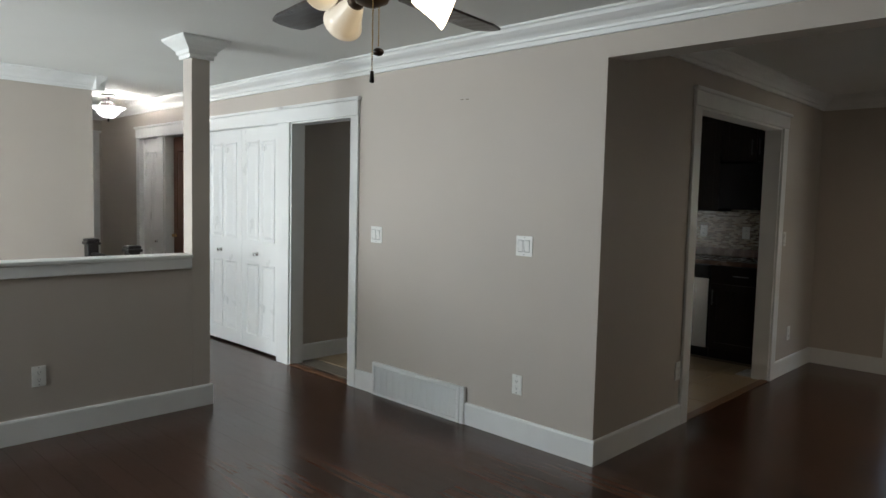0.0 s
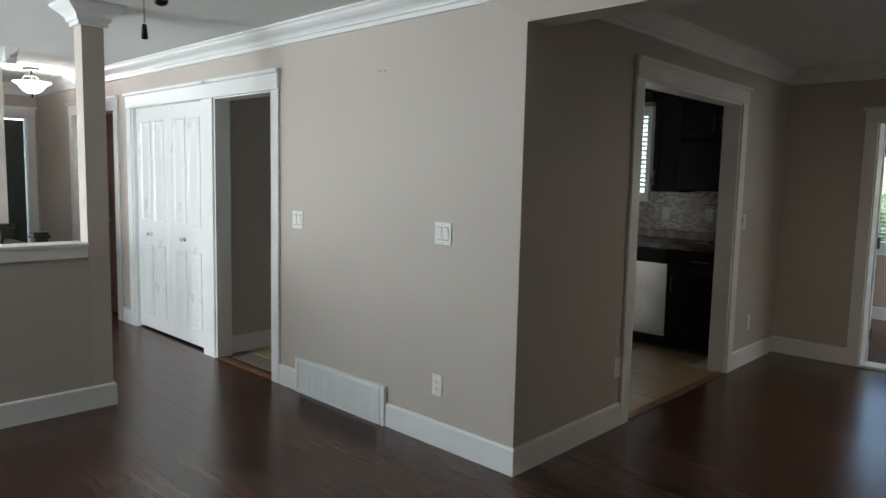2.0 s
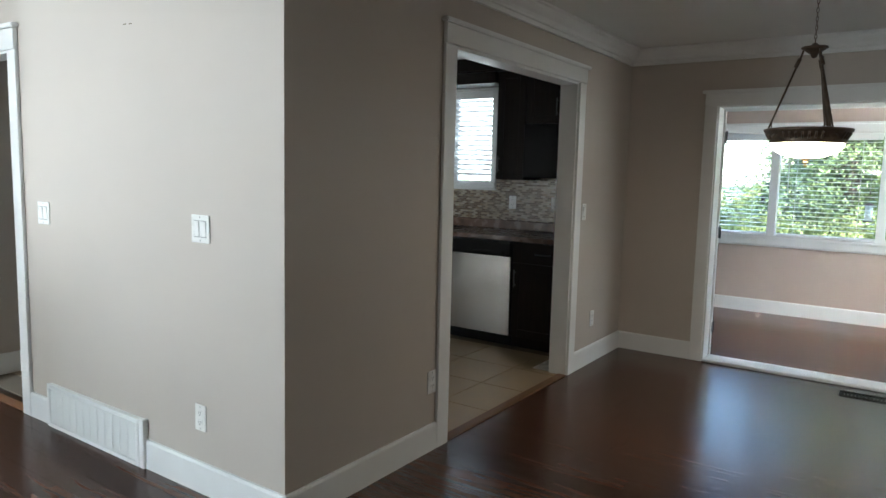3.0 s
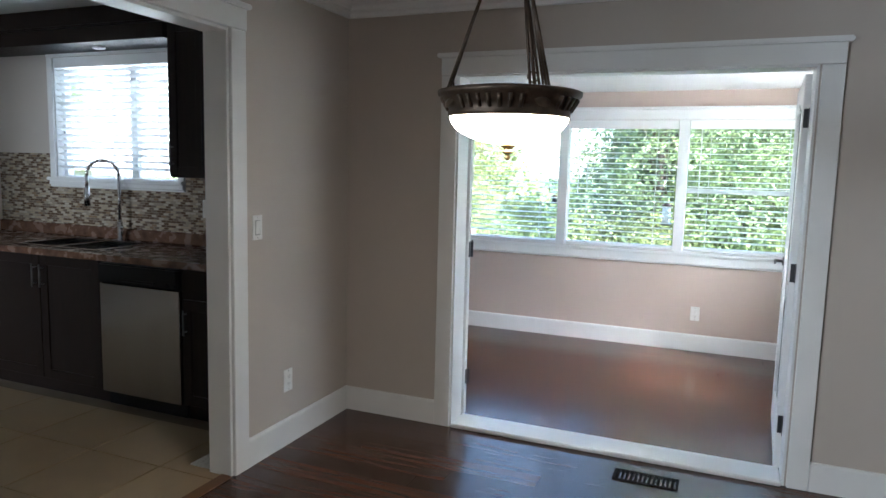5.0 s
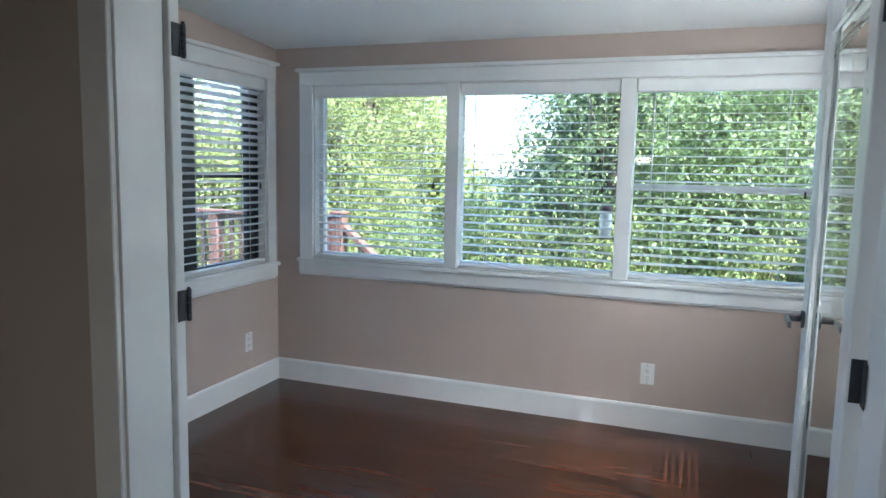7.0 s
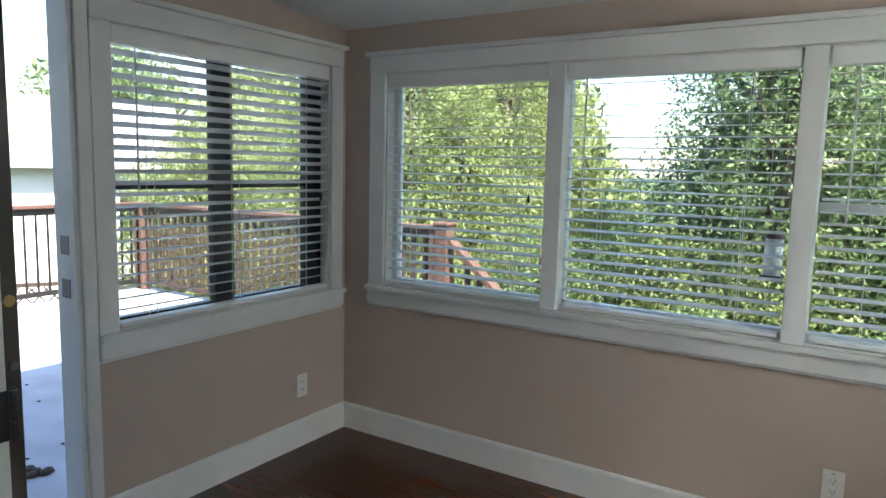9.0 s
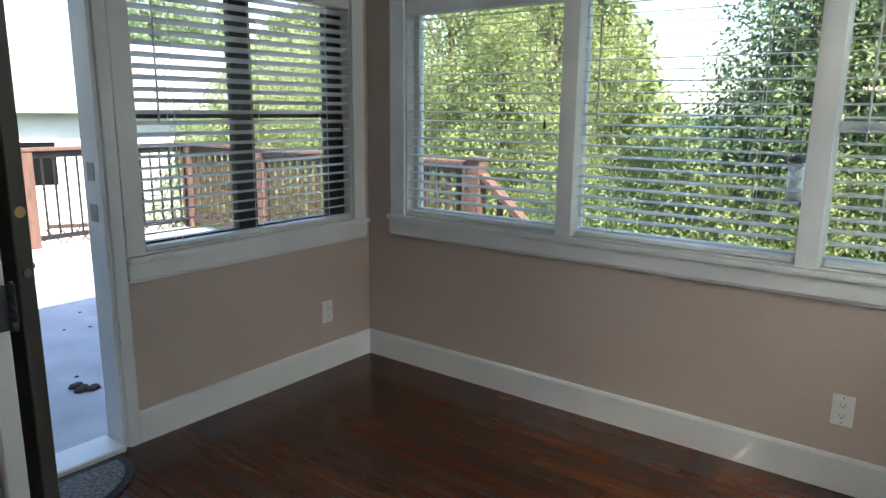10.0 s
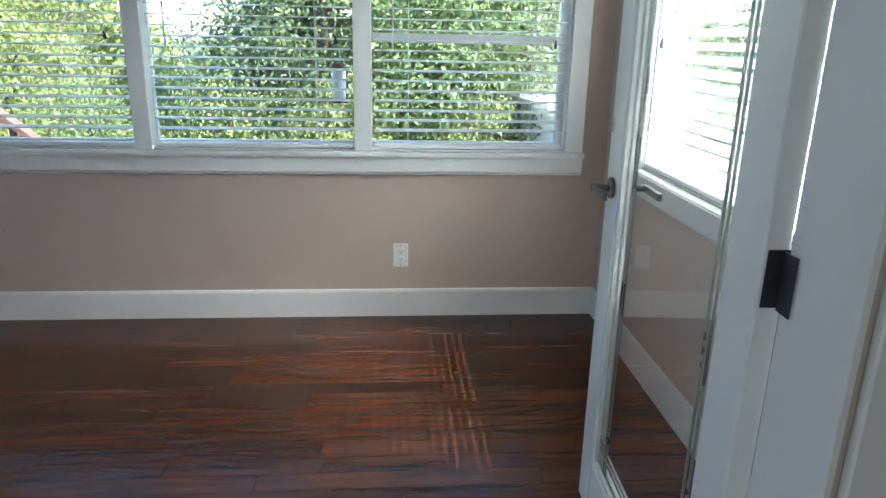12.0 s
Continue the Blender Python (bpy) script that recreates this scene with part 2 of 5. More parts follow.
LEAF_A = leafy("bright_leaf", (0.11, 0.15, 0.05), (0.36, 0.40, 0.15))
LEAF_B = leafy("mid_leaf", (0.11, 0.16, 0.065), (0.28, 0.36, 0.15))
LEAF_C = leafy("dark_blue_green_needle", (0.045, 0.08, 0.045), (0.14, 0.2, 0.12))
MOSAIC = mosaic("mosaic_backsplash")
ORANGE = material("orange_flowers", (0.6, 0.16, 0.04), 0.6, vary=0.3)


# ---- building helpers ----
def box(bm, x0, x1, y0, y1, z0, z1):
    v = [bm.verts.new((x, y, z)) for x in (x0, x1) for y in (y0, y1) for z in (z0, z1)]
    for f in ((0, 1, 3, 2), (4, 6, 7, 5), (0, 4, 5, 1), (2, 3, 7, 6), (0, 2, 6, 4), (1, 5, 7, 3)):
        bm.faces.new([v[i] for i in f])
    return bm


def boxes(*dims, bevel=0.0, seg=1):
    bm = bmesh.new()
    for d in dims:
        box(bm, *d)
    if bevel:
        bmesh.ops.bevel(bm, geom=bm.edges[:], offset=bevel, segments=seg, affect="EDGES", clamp_overlap=True)
    return bm


def rod(bm, p, q, r, r2=None, seg=10, cap=True):
    p, q = Vector(p), Vector(q)
    t = (q - p).to_track_quat("Z", "Y").to_matrix()
    rings = []
    for c, rad in ((p, r), (q, r if r2 is None else r2)):
        rings.append([bm.verts.new(c + t @ Vector((rad * math.cos(a), rad * math.sin(a), 0))) for a in (2 * math.pi * i / seg for i in range(seg))])
    for i in range(seg):
        f = bm.faces.new((rings[0][i], rings[0][(i + 1) % seg], rings[1][(i + 1) % seg], rings[1][i]))
        f.smooth = True
    if cap:
        bm.faces.new(rings[0][::-1]), bm.faces.new(rings[1])
    return bm


def path_rod(bm, pts, r, seg=8):
    for a, b in zip(pts, pts[1:]):
        rod(bm, a, b, r, seg=seg)
    return bm


def lathe(bm, prof, seg=32, c=(0, 0, 0), flute=0.0, flutes=0):
    rings = []
    for r, z in prof:
        ring = []
        for i in range(seg):
            a = 2 * math.pi * i / seg
            rr = max(r, 0.0004) * (1 + flute * math.cos(flutes * a))
            ring.append(bm.verts.new((c[0] + rr * math.cos(a), c[1] + rr * math.sin(a), c[2] + z)))
        rings.append(ring)
    for a, b in zip(rings, rings[1:]):
        for i in range(seg):
            f = bm.faces.new((a[i], a[(i + 1) % seg], b[(i + 1) % seg], b[i]))
            f.smooth = True
    return bm


def mesh_of(name, bm, mat):
    me = bpy.data.meshes.new(name)
    bmesh.ops.recalc_face_normals(bm, faces=bm.faces[:])
    bm.to_mesh(me)
    bm.free()
    me.materials.append(mat)
    return me


def solid(name, bm, mat, label="", category="", kind="", group=""):
    return tagged(new(name, mesh_of(name, bm, mat)), label, category, group, kind)


def part(name, bm, mat, parent, label=""):
    o = new(name, mesh_of(name, bm, mat))
    o.parent = parent
    if label:
        o["label"] = label
    return o


def thing(name, m, label, category, group="", kind=""):
    o = new(name)
    o.matrix_world = m
    return tagged(o, label, category, group, kind)


def slab_with_holes(axis, at0, at1, a0, a1, z0, z1, holes=()):
    """A wall along x or y with openings cut right through; holes are (from, to, bottom, top)."""
    bm = bmesh.new()
    A = sorted({a0, a1, *[h[0] for h in holes], *[h[1] for h in holes]})
    Z = sorted({z0, z1, *[h[2] for h in holes], *[h[3] for h in holes]})
    full = {}
    for i in range(len(A) - 1):
        for j in range(len(Z) - 1):
            ca, cz = (A[i] + A[i + 1]) / 2, (Z[j] + Z[j + 1]) / 2
            full[i, j] = not any(h[0] < ca < h[1] and h[2] < cz < h[3] for h in holes)
    def P(a, t, z):
        return (a, t, z) if axis == "x" else (t, a, z)
    def quad(*ps):
        bm.faces.new([bm.verts.new(p) for p in ps])
    for (i, j), f in full.items():
        if not f:
            continue
        l, r, b, t = A[i], A[i + 1], Z[j], Z[j + 1]
        for at in (at0, at1):
            quad(P(l, at, b), P(r, at, b), P(r, at, t), P(l, at, t))
        if not full.get((i - 1, j)):
            quad(P(l, at0, b), P(l, at1, b), P(l, at1, t), P(l, at0, t))
        if not full.get((i + 1, j)):
            quad(P(r, at0, b), P(r, at1, b), P(r, at1, t), P(r, at0, t))
        if not full.get((i, j - 1)):
            quad(P(l, at0, b), P(r, at0, b), P(r, at1, b), P(l, at1, b))
        if not full.get((i, j + 1)):
            quad(P(l, at0, t), P(r, at0, t), P(r, at1, t), P(l, at1, t))
    bmesh.ops.remove_doubles(bm, verts=bm.verts[:], dist=1e-5)
    return bm


def wall(name, axis, at0, at1, a0, a1, z0, z1, mat, label, holes=()):
    return solid(name, slab_with_holes(axis, at0, at1, a0, a1, z0, z1, holes), mat, label, "wall", "structure")


def run(name, prof, p0, p1, out, mat, label, category):
    """A moulding: the profile (distance out from the wall, height) swept from p0 to p1."""
    bm = bmesh.new()
    p0, p1, out = Vector(p0), Vector(p1), Vector(out)
    ends = [[bm.verts.new(p + out * o + Vector((0, 0, z))) for o, z in prof] for p in (p0, p1)]
    k = len(prof)
    for i in range(k):
        bm.faces.new((ends[0][i], ends[0][(i + 1) % k], ends[1][(i + 1) % k], ends[1][i]))
    bm.faces.new(ends[0]), bm.faces.new(ends[1][::-1])
    return solid(name, bm, mat, label, category, "structure")


CROWN = [(0, 0), (0.098, 0), (0.098, -0.012), (0.086, -0.018), (0.08, -0.034), (0.062, -0.05), (0.042, -0.062), (0.03, -0.078), (0.028, -0.09), (0.018, -0.094), (0.016, -0.118), (0, -0.12)]
BASE = [(0, 0), (0.016, 0), (0.016, 0.128), (0.011, 0.139), (0, 0.14)]


def crown(p0, p1, out):
    return run("crown_moulding", CROWN, p0, p1, out, WHITE, "white painted crown moulding along the ceiling", "moulding")


def baseboard(p0, p1, out):
    return run("baseboard", BASE, p0, p1, out, WHITE, "tall white painted baseboard along the floor", "baseboard")


def casing(axis, at, side, a0, a1, top, w=0.09, depth=0.02, head=0.135, legs=(True, True), foot=0.0, name="door_casing"):
    """White flat casing with a taller capped head on one face of an opening. side: +1 or -1, the way the face looks."""
    t = thing(name, Matrix.Identity(4), "white painted flat casing with a capped head around an opening", "casing", kind="structure")
    d0, d1 = sorted((at + side * 0.001, at + side * depth))
    c0, c1 = sorted((at + side * 0.001, at + side * (depth + 0.022)))
    def B(u0, u1, z0, z1, e0=d0, e1=d1):
        return (u0, u1, e0, e1, z0, z1) if axis == "x" else (e0, e1, u0, u1, z0, z1)
    if legs[0]:
        part("side_casing", boxes(B(a0 - w, a0, foot, top), bevel=0.003), WHITE, t)
    if legs[1]:
        part("side_casing", boxes(B(a1, a1 + w, foot, top), bevel=0.003), WHITE, t)
    h0, h1 = sorted((at + side * 0.001, at + side * (depth + 0.006)))
    part("head_casing", boxes(B(a0 - w, a1 + w, top + 0.001, top + head - 0.025, h0, h1), bevel=0.003), WHITE, t)
    part("head_cap", boxes(B(a0 - w - 0.022, a1 + w + 0.022, top + head - 0.024, top + head, c0, c1), bevel=0.006, seg=2), WHITE, t)
    return t


# ---- large structure ----
H = 2.415
wall("wall_main", "x", 0, 0.12, -7.2, 0.0, 0, H, PAINT, "beige painted wall with closet doors, switches and a vent",
     [(-6.0, -5.5, 0, 2.03), (-5.36, -4.84, 0, 2.03), (-4.46, -3.12, 0, 2.03), (-2.94, -2.13, 0, 2.02)])
wall("wall_kitchen", "y", -0.12, 0, 0.12, 3.68, 0, H, PAINT, "beige painted wall with a wide kitchen doorway", [(1.12, 2.645, 0, 2.05)])
wall("wall_french", "x", 3.68, 3.82, -3.3, 4.2, 0, H, PAINT, "beige painted wall with french doors", [(0.68, 2.402, 0, 1.965), (-2.4, -1.27, 1.31, 2.17)])
solid("header_beam", boxes((0, 4.2, 0, 0.15, 2.176, H)), PAINT, "beige painted header over the dining room opening", "header", "structure")
wall("wall_dining_east", "y", 4.2, 4.32, -5.7, 3.82, 0, H, PAINT, "plain beige painted wall")
wall("wall_living_south", "x", -5.72, -5.6, -4.64, 4.32, -1.4, H, PAINT, "beige wall with a large front window", [(-2.25, -1.38, 0.7, 2.2), (-4.25, -2.75, 0.7, 2.3)])
wall("wall_pony", "y", -2.48, -2.36, -5.6, -1.126, -1.4, 0.93, PAINT, "beige painted half wall beside the stairwell")
solid("column", boxes((-2.48, -2.36, -1.125, -1.0, 0, H), bevel=0.002), PAINT, "slim square beige column at the end of the half wall", "column", "structure")
wall("wall_stair", "y", -4.64, -4.52, -5.6, -1.0, -1.4, H, PAINT, "bright beige stairwell wall")
wall("wall_hall_south", "x", -1.12, -1.0, -7.2, -4.64, 0, H, PAINT, "beige hallway wall")
wall("wall_hall_end", "y", -7.32, -7.2, -1.12, 0.12, 0, H, PAINT, "beige wall at the end of the hallway", [(-0.82, -0.12, 0, 2.03)])
wall("wall_kitchen_west", "y", -3.12, -3.0, 0.12, 3.68, 0, H, PAINT, "beige painted kitchen passage wall")
wall("wall_closet_back", "x", 0.75, 0.87, -7.32, -3.12, 0, H, PAINT, "plain closet back wall")
for xa in (-7.2, -5.46, -4.7):
    solid("wall_closet_side", boxes((xa, xa + 0.1, 0.12, 0.75, 0, H)), PAINT, "plain closet side wall", "wall", "structure")
wall("wall_landing", "x", -1.1, -1.0, -4.52, -2.48, -1.4, -0.06, PAINT, "beige wall under the landing edge")
solid("stairwell_floor", boxes((-4.52, -2.48, -5.6, -1.1, -1.5, -1.4)), DECK, "lower entry floor", "floor", "structure")

wall("wall_sun_west", "y", -0.6, -0.48, 3.82, 6.26, -0.1, 2.6, PAINT_SUN, "pinkish beige sunroom wall with a window and a deck door",
     [(3.86, 4.69, -0.1, 2.03), (4.825, 6.015, 0.79, 1.94)])
wall("wall_sun_north", "x", 6.14, 6.26, -0.48, 2.86, -0.1, 2.6, PAINT_SUN, "pinkish beige sunroom wall under a triple window", [(-0.205, 2.655, 0.825, 1.905)])
wall("wall_sun_east", "y", 2.86, 2.98, 3.82, 6.26, -0.1, 2.6, PAINT_SUN, "pinkish beige sunroom wall with a window", [(4.2, 5.62, 0.84, 1.95)])
solid("wall_sun_south_panel", boxes((-0.48, 0.6, 3.821, 3.829, 0, 2.4), (2.42, 2.86, 3.821, 3.829, 0, 2.4), (0.6, 2.42, 3.821, 3.829, 2.09, 2.4)), PAINT_SUN, "pinkish beige sunroom wall beside the french doors", "wall", "structure")
for nm, d in (("ceiling", (-7.3, 4.3, -5.7, 0.06, H, H + 0.1)), ("ceiling_dining", (-3.1, 4.3, 0.06, 3.75, H, H + 0.1)), ("ceiling_closets", (-7.3, -3.12, 0.06, 0.8, H + 0.11, H + 0.15))):
    solid(nm, boxes(d), CEIL, "white painted ceiling", "ceiling", "structure")
bm = bmesh.new()
v = [bm.verts.new(p) for p in ((-0.6, 3.8, 2.313), (2.98, 3.8, 2.313), (2.98, 6.26, 2.131), (-0.6, 6.26, 2.131), (-0.6, 3.8, 2.42), (2.98, 3.8, 2.42), (2.98, 6.26, 2.25), (-0.6, 6.26, 2.25))]
for f in ((0, 1, 2, 3), (7, 6, 5, 4), (0, 4, 5, 1), (1, 5, 6, 2), (2, 6, 7, 3), (3, 7, 4, 0)):
    bm.faces.new([v[i] for i in f])
solid("ceiling_sunroom", bm, CEIL, "white painted sloping sunroom ceiling", "ceiling", "structure")
solid("roof", boxes((-7.6, 4.6, -6.0, 3.9, 2.7, 2.82), (-0.9, 3.3, 3.9, 6.6, 2.62, 2.72)), ROOFM, "low roof with eaves over the house", "roof", "structure")
solid("subfloor", boxes((-7.3, 4.3, -0.99, 0.119, -0.06, -0.012), (-2.47, 4.3, -5.7, -1.0, -0.06, -0.012), (-0.06, 4.3, 0.12, 3.75, -0.06, -0.012)), FLOOR, "dark floor under the boards", "floor", "structure")
solid("subfloor_kitchen", boxes((-3.1, -0.061, 0.12, 3.75, -0.06, -0.006), (-7.3, -3.11, 0.12, 0.8, -0.06, -0.006)), GROUT, "grout under the kitchen tiles", "floor", "structure")
solid("subfloor_sunroom", boxes((-0.6, 2.98, 3.75, 6.26, -0.1, -0.012)), FLOOR_SUN, "dark floor under the sunroom boards", "floor", "structure")

# mouldings
crown((-7.2, 0, H), (4.2, 0, H), (0, -1, 0))
crown((-4.52, -5.6, H), (-4.52, -0.9, H), (1, 0, 0))
crown((-4.64, -1.0, H), (-4.42, -1.0, H), (0, 1, 0))
crown((-7.2, -1.0, H), (-4.64, -1.0, H), (0, 1, 0))
crown((-7.2, -1.0, H), (-7.2, 0, H), (1, 0, 0))
crown((0, 0.15, H), (0, 3.68, H), (1, 0, 0))
crown((0, 3.68, H), (4.2, 3.68, H), (0, -1, 0))
crown((0, 0.15, H), (4.2, 0.15, H), (0, 1, 0))
crown((4.2, -5.6, H), (4.2, 3.68, H), (-1, 0, 0))
# capital round the column: stacked square steps
bm = bmesh.new()
prev = None
for o, z in [(0.0, -0.13), (0.018, -0.13), (0.018, -0.108), (0.03, -0.1), (0.034, -0.08), (0.055, -0.055), (0.085, -0.03), (0.098, -0.014), (0.098, -0.001)]:
    ring = [bm.verts.new(p) for p in ((-2.481 - o, -1.126 - o, H + z), (-2.359 + o, -1.126 - o, H + z), (-2.359 + o, -0.999 + o, H + z), (-2.481 - o, -0.999 + o, H + z))]
    if prev:
        for i in range(4):
            bm.faces.new((prev[i], prev[(i + 1) % 4], ring[(i + 1) % 4], ring[i]))
    prev = ring
bm.faces.new(prev)
solid("column_capital", bm, WHITE, "white stepped crown capital at the top of the column", "capital", "structure")
for a, b, o in (((-2.05, 0, 0), (-1.83, 0, 0), (0, -1, 0)), ((-0.93, 0, 0), (0.016, 0, 0), (0, -1, 0)), ((0, 0.001, 0), (0, 1.02, 0), (1, 0, 0)), ((0, 2.745, 0), (0, 3.68, 0), (1, 0, 0)),
                ((0, 3.68, 0), (0.589, 3.68, 0), (0, -1, 0)), ((2.504, 3.68, 0), (4.2, 3.68, 0), (0, -1, 0)), ((4.2, -5.6, 0), (4.2, 3.68, 0), (-1, 0, 0)),
                ((-2.36, -5.6, 0), (-2.36, -1.001, 0), (1, 0, 0)), ((-2.48, -1.0, 0), (-2.344, -1.0, 0), (0, 1, 0)), ((-3.0, 0.12, 0), (-3.0, 3.05, 0), (1, 0, 0)),
                ((-3.03, 0, 0), (-3.02, 0, 0), (0, -1, 0)), ((-7.2, -1.0, 0), (-4.52, -1.0, 0), (0, 1, 0)), ((-4.75, 0, 0), (-4.55, 0, 0), (0, -1, 0)),
                ((-0.48, 4.742, 0), (-0.48, 6.14, 0), (1, 0, 0)), ((-0.48, 6.14, 0), (2.86, 6.14, 0), (0, -1, 0)), ((2.86, 3.83, 0), (2.86, 6.14, 0), (-1, 0, 0)), ((2.507, 3.83, 0), (2.86, 3.83, 0), (0, 1, 0)), ((-0.48, 3.83, 0), (0.58, 3.83, 0), (0, 1, 0))):
    baseboard(a, b, o)

# half wall cap
cap = thing("half_wall_cap", Matrix.Identity(4), "white painted ledge and apron on the half wall", "ledge", kind="structure")
part("ledge", boxes((-2.5, -2.325, -5.6, -1.13, 1.0, 1.022), bevel=0.004), WHITE, cap)
part("apron", boxes((-2.49, -2.338, -5.6, -1.132, 0.93, 0.999), bevel=0.004), WHITE, cap)

# openings: casings and jambs
casing("x", 0, -1, -2.94, -2.13, 2.015)
casing("x", 0, -1, -4.46, -3.115, 2.015)
casing("x", 0, -1, -5.98, -4.86, 2.015)
casing("y", 0, 1, 1.12, 2.645, 2.048, w=0.1, head=0.12)
casing("x", 3.68, -1, 0.682, 2.41, 1.96, w=0.092, head=0.118)
casing("x", 3.83, 1, 0.685, 2.397, 1.96, w=0.098, head=0.118)
casing("y", -7.2, 1, -0.82, -0.12, 2.03)
casing("y", -0.48, 1, 3.86, 4.69, 2.03, w=0.05, head=0.1)


def jamb(axis, t0, t1, a0, a1, top, mat=WHITE, th=0.016):
    B = (lambda u0, u1, z0, z1: (u0, u1, t0, t1, z0, z1)) if axis == "x" else (lambda u0, u1, z0, z1: (t0, t1, u0, u1, z0, z1))
    return solid("door_jamb", boxes(B(a0, a0 + th, 0, top), B(a1 - th, a1, 0, top), B(a0 + th, a1 - th, top - th, top), bevel=0.0015), mat, "white painted door jamb lining an opening", "jamb", "structure")


jamb("x", -0.004, 0.124, -2.94, -2.13, 2.02)
jamb("x", -0.004, 0.124, -4.46, -3.12, 2.03)
jamb("x", -0.004, 0.124, -6.0, -5.5, 2.03)
jamb("x", -0.004, 0.124, -5.36, -4.84, 2.03)
jamb("y", -0.124, 0.004, 1.12, 2.645, 2.05)
jamb("x", 3.676, 3.832, 0.68, 2.402, 1.965, th=0.012)
jamb("y", -0.604, -0.476, 3.86, 4.69, 2.03, th=0.018)
solid("door_jamb_closet_pier", boxes((-5.5, -5.36, -0.018, -0.001, 0, 2.014), (-3.028, -3.031, -0.018, -0.002, 0, 2.01)), WHITE, "white painted pier between two doors", "trim", "structure")
solid("threshold", boxes((0.694, 2.388, 3.655, 3.85, 0, 0.024), bevel=0.006), WHITE, "white painted raised threshold of the french doors", "threshold", "structure")
solid("threshold", boxes((-0.62, -0.45, 3.88, 4.67, -0.02, 0.02), bevel=0.006), WHITE, "white painted sill of the deck door", "threshold", "structure")
solid("transition_strip", boxes((-0.05, 0.012, 1.137, 2.628, 0, 0.009), bevel=0.004), OAK, "brown wooden strip between boards and tiles", "threshold", "structure")
solid("transition_strip", boxes((-2.924, -2.146, -0.012, 0.05, 0, 0.009), bevel=0.004), OAK, "brown wooden strip between boards and tiles", "threshold", "structure")


# ---- windows ----
def window_unit(name, axis, t_in, side, a0, a1, z0, z1, frame_mat, vertical=(), horizontal=(), depth=0.12):
    """Frame, bars and pane set into a wall opening; side is the way into the room."""
    w = thing(name, Matrix.Identity(4), "window with slim frame and clear glass", "window", kind="structure")
    o0, o1 = sorted((t_in - side * 0.055, t_in - side * 0.105))
    g0, g1 = sorted((t_in - side * 0.078, t_in - side * 0.083))
    B = (lambda u0, u1, e0, e1, za, zb: (u0, u1, e0, e1, za, zb)) if axis == "x" else (lambda u0, u1, e0, e1, za, zb: (e0, e1, u0, u1, za, zb))
    f = 0.035
    part("window_frame", boxes(B(a0, a0 + f, o0, o1, z0, z1), B(a1 - f, a1, o0, o1, z0, z1), B(a0 + f, a1 - f, o0, o1, z0, z0 + f), B(a0 + f, a1 - f, o0, o1, z1 - f, z1), bevel=0.002), frame_mat, w)
    for a, wd in vertical:
        part("meeting_stile", boxes(B(a - wd / 2, a + wd / 2, o0 + 0.004, o1 - 0.004, z0 + f, z1 - f), bevel=0.002), frame_mat, w)
    for za, ua, ub, hh in horizontal:
        part("glazing_bar", boxes(B(ua, ub, o0 + 0.008, o1 - 0.008, za - hh / 2, za + hh / 2), bevel=0.002), frame_mat, w)
    p = part("pane", boxes(B(a0 + f, a1 - f, g0, g1, z0 + f, z1 - f)), GLASS, w)
    p.visible_shadow = False
    # reveal lining
    r0, r1 = sorted((t_in - side * 0.0, t_in - side * 0.054))
    part("reveal", boxes(B(a0 - 0.001, a0 + 0.006, r0, r1, z0, z1), B(a1 - 0.006, a1 + 0.001, r0, r1, z0, z1), B(a0, a1, r0, r1, z0, z0 + 0.006), B(a0, a1, r0, r1, z1 - 0.006, z1)), WHITE, w)
    return w


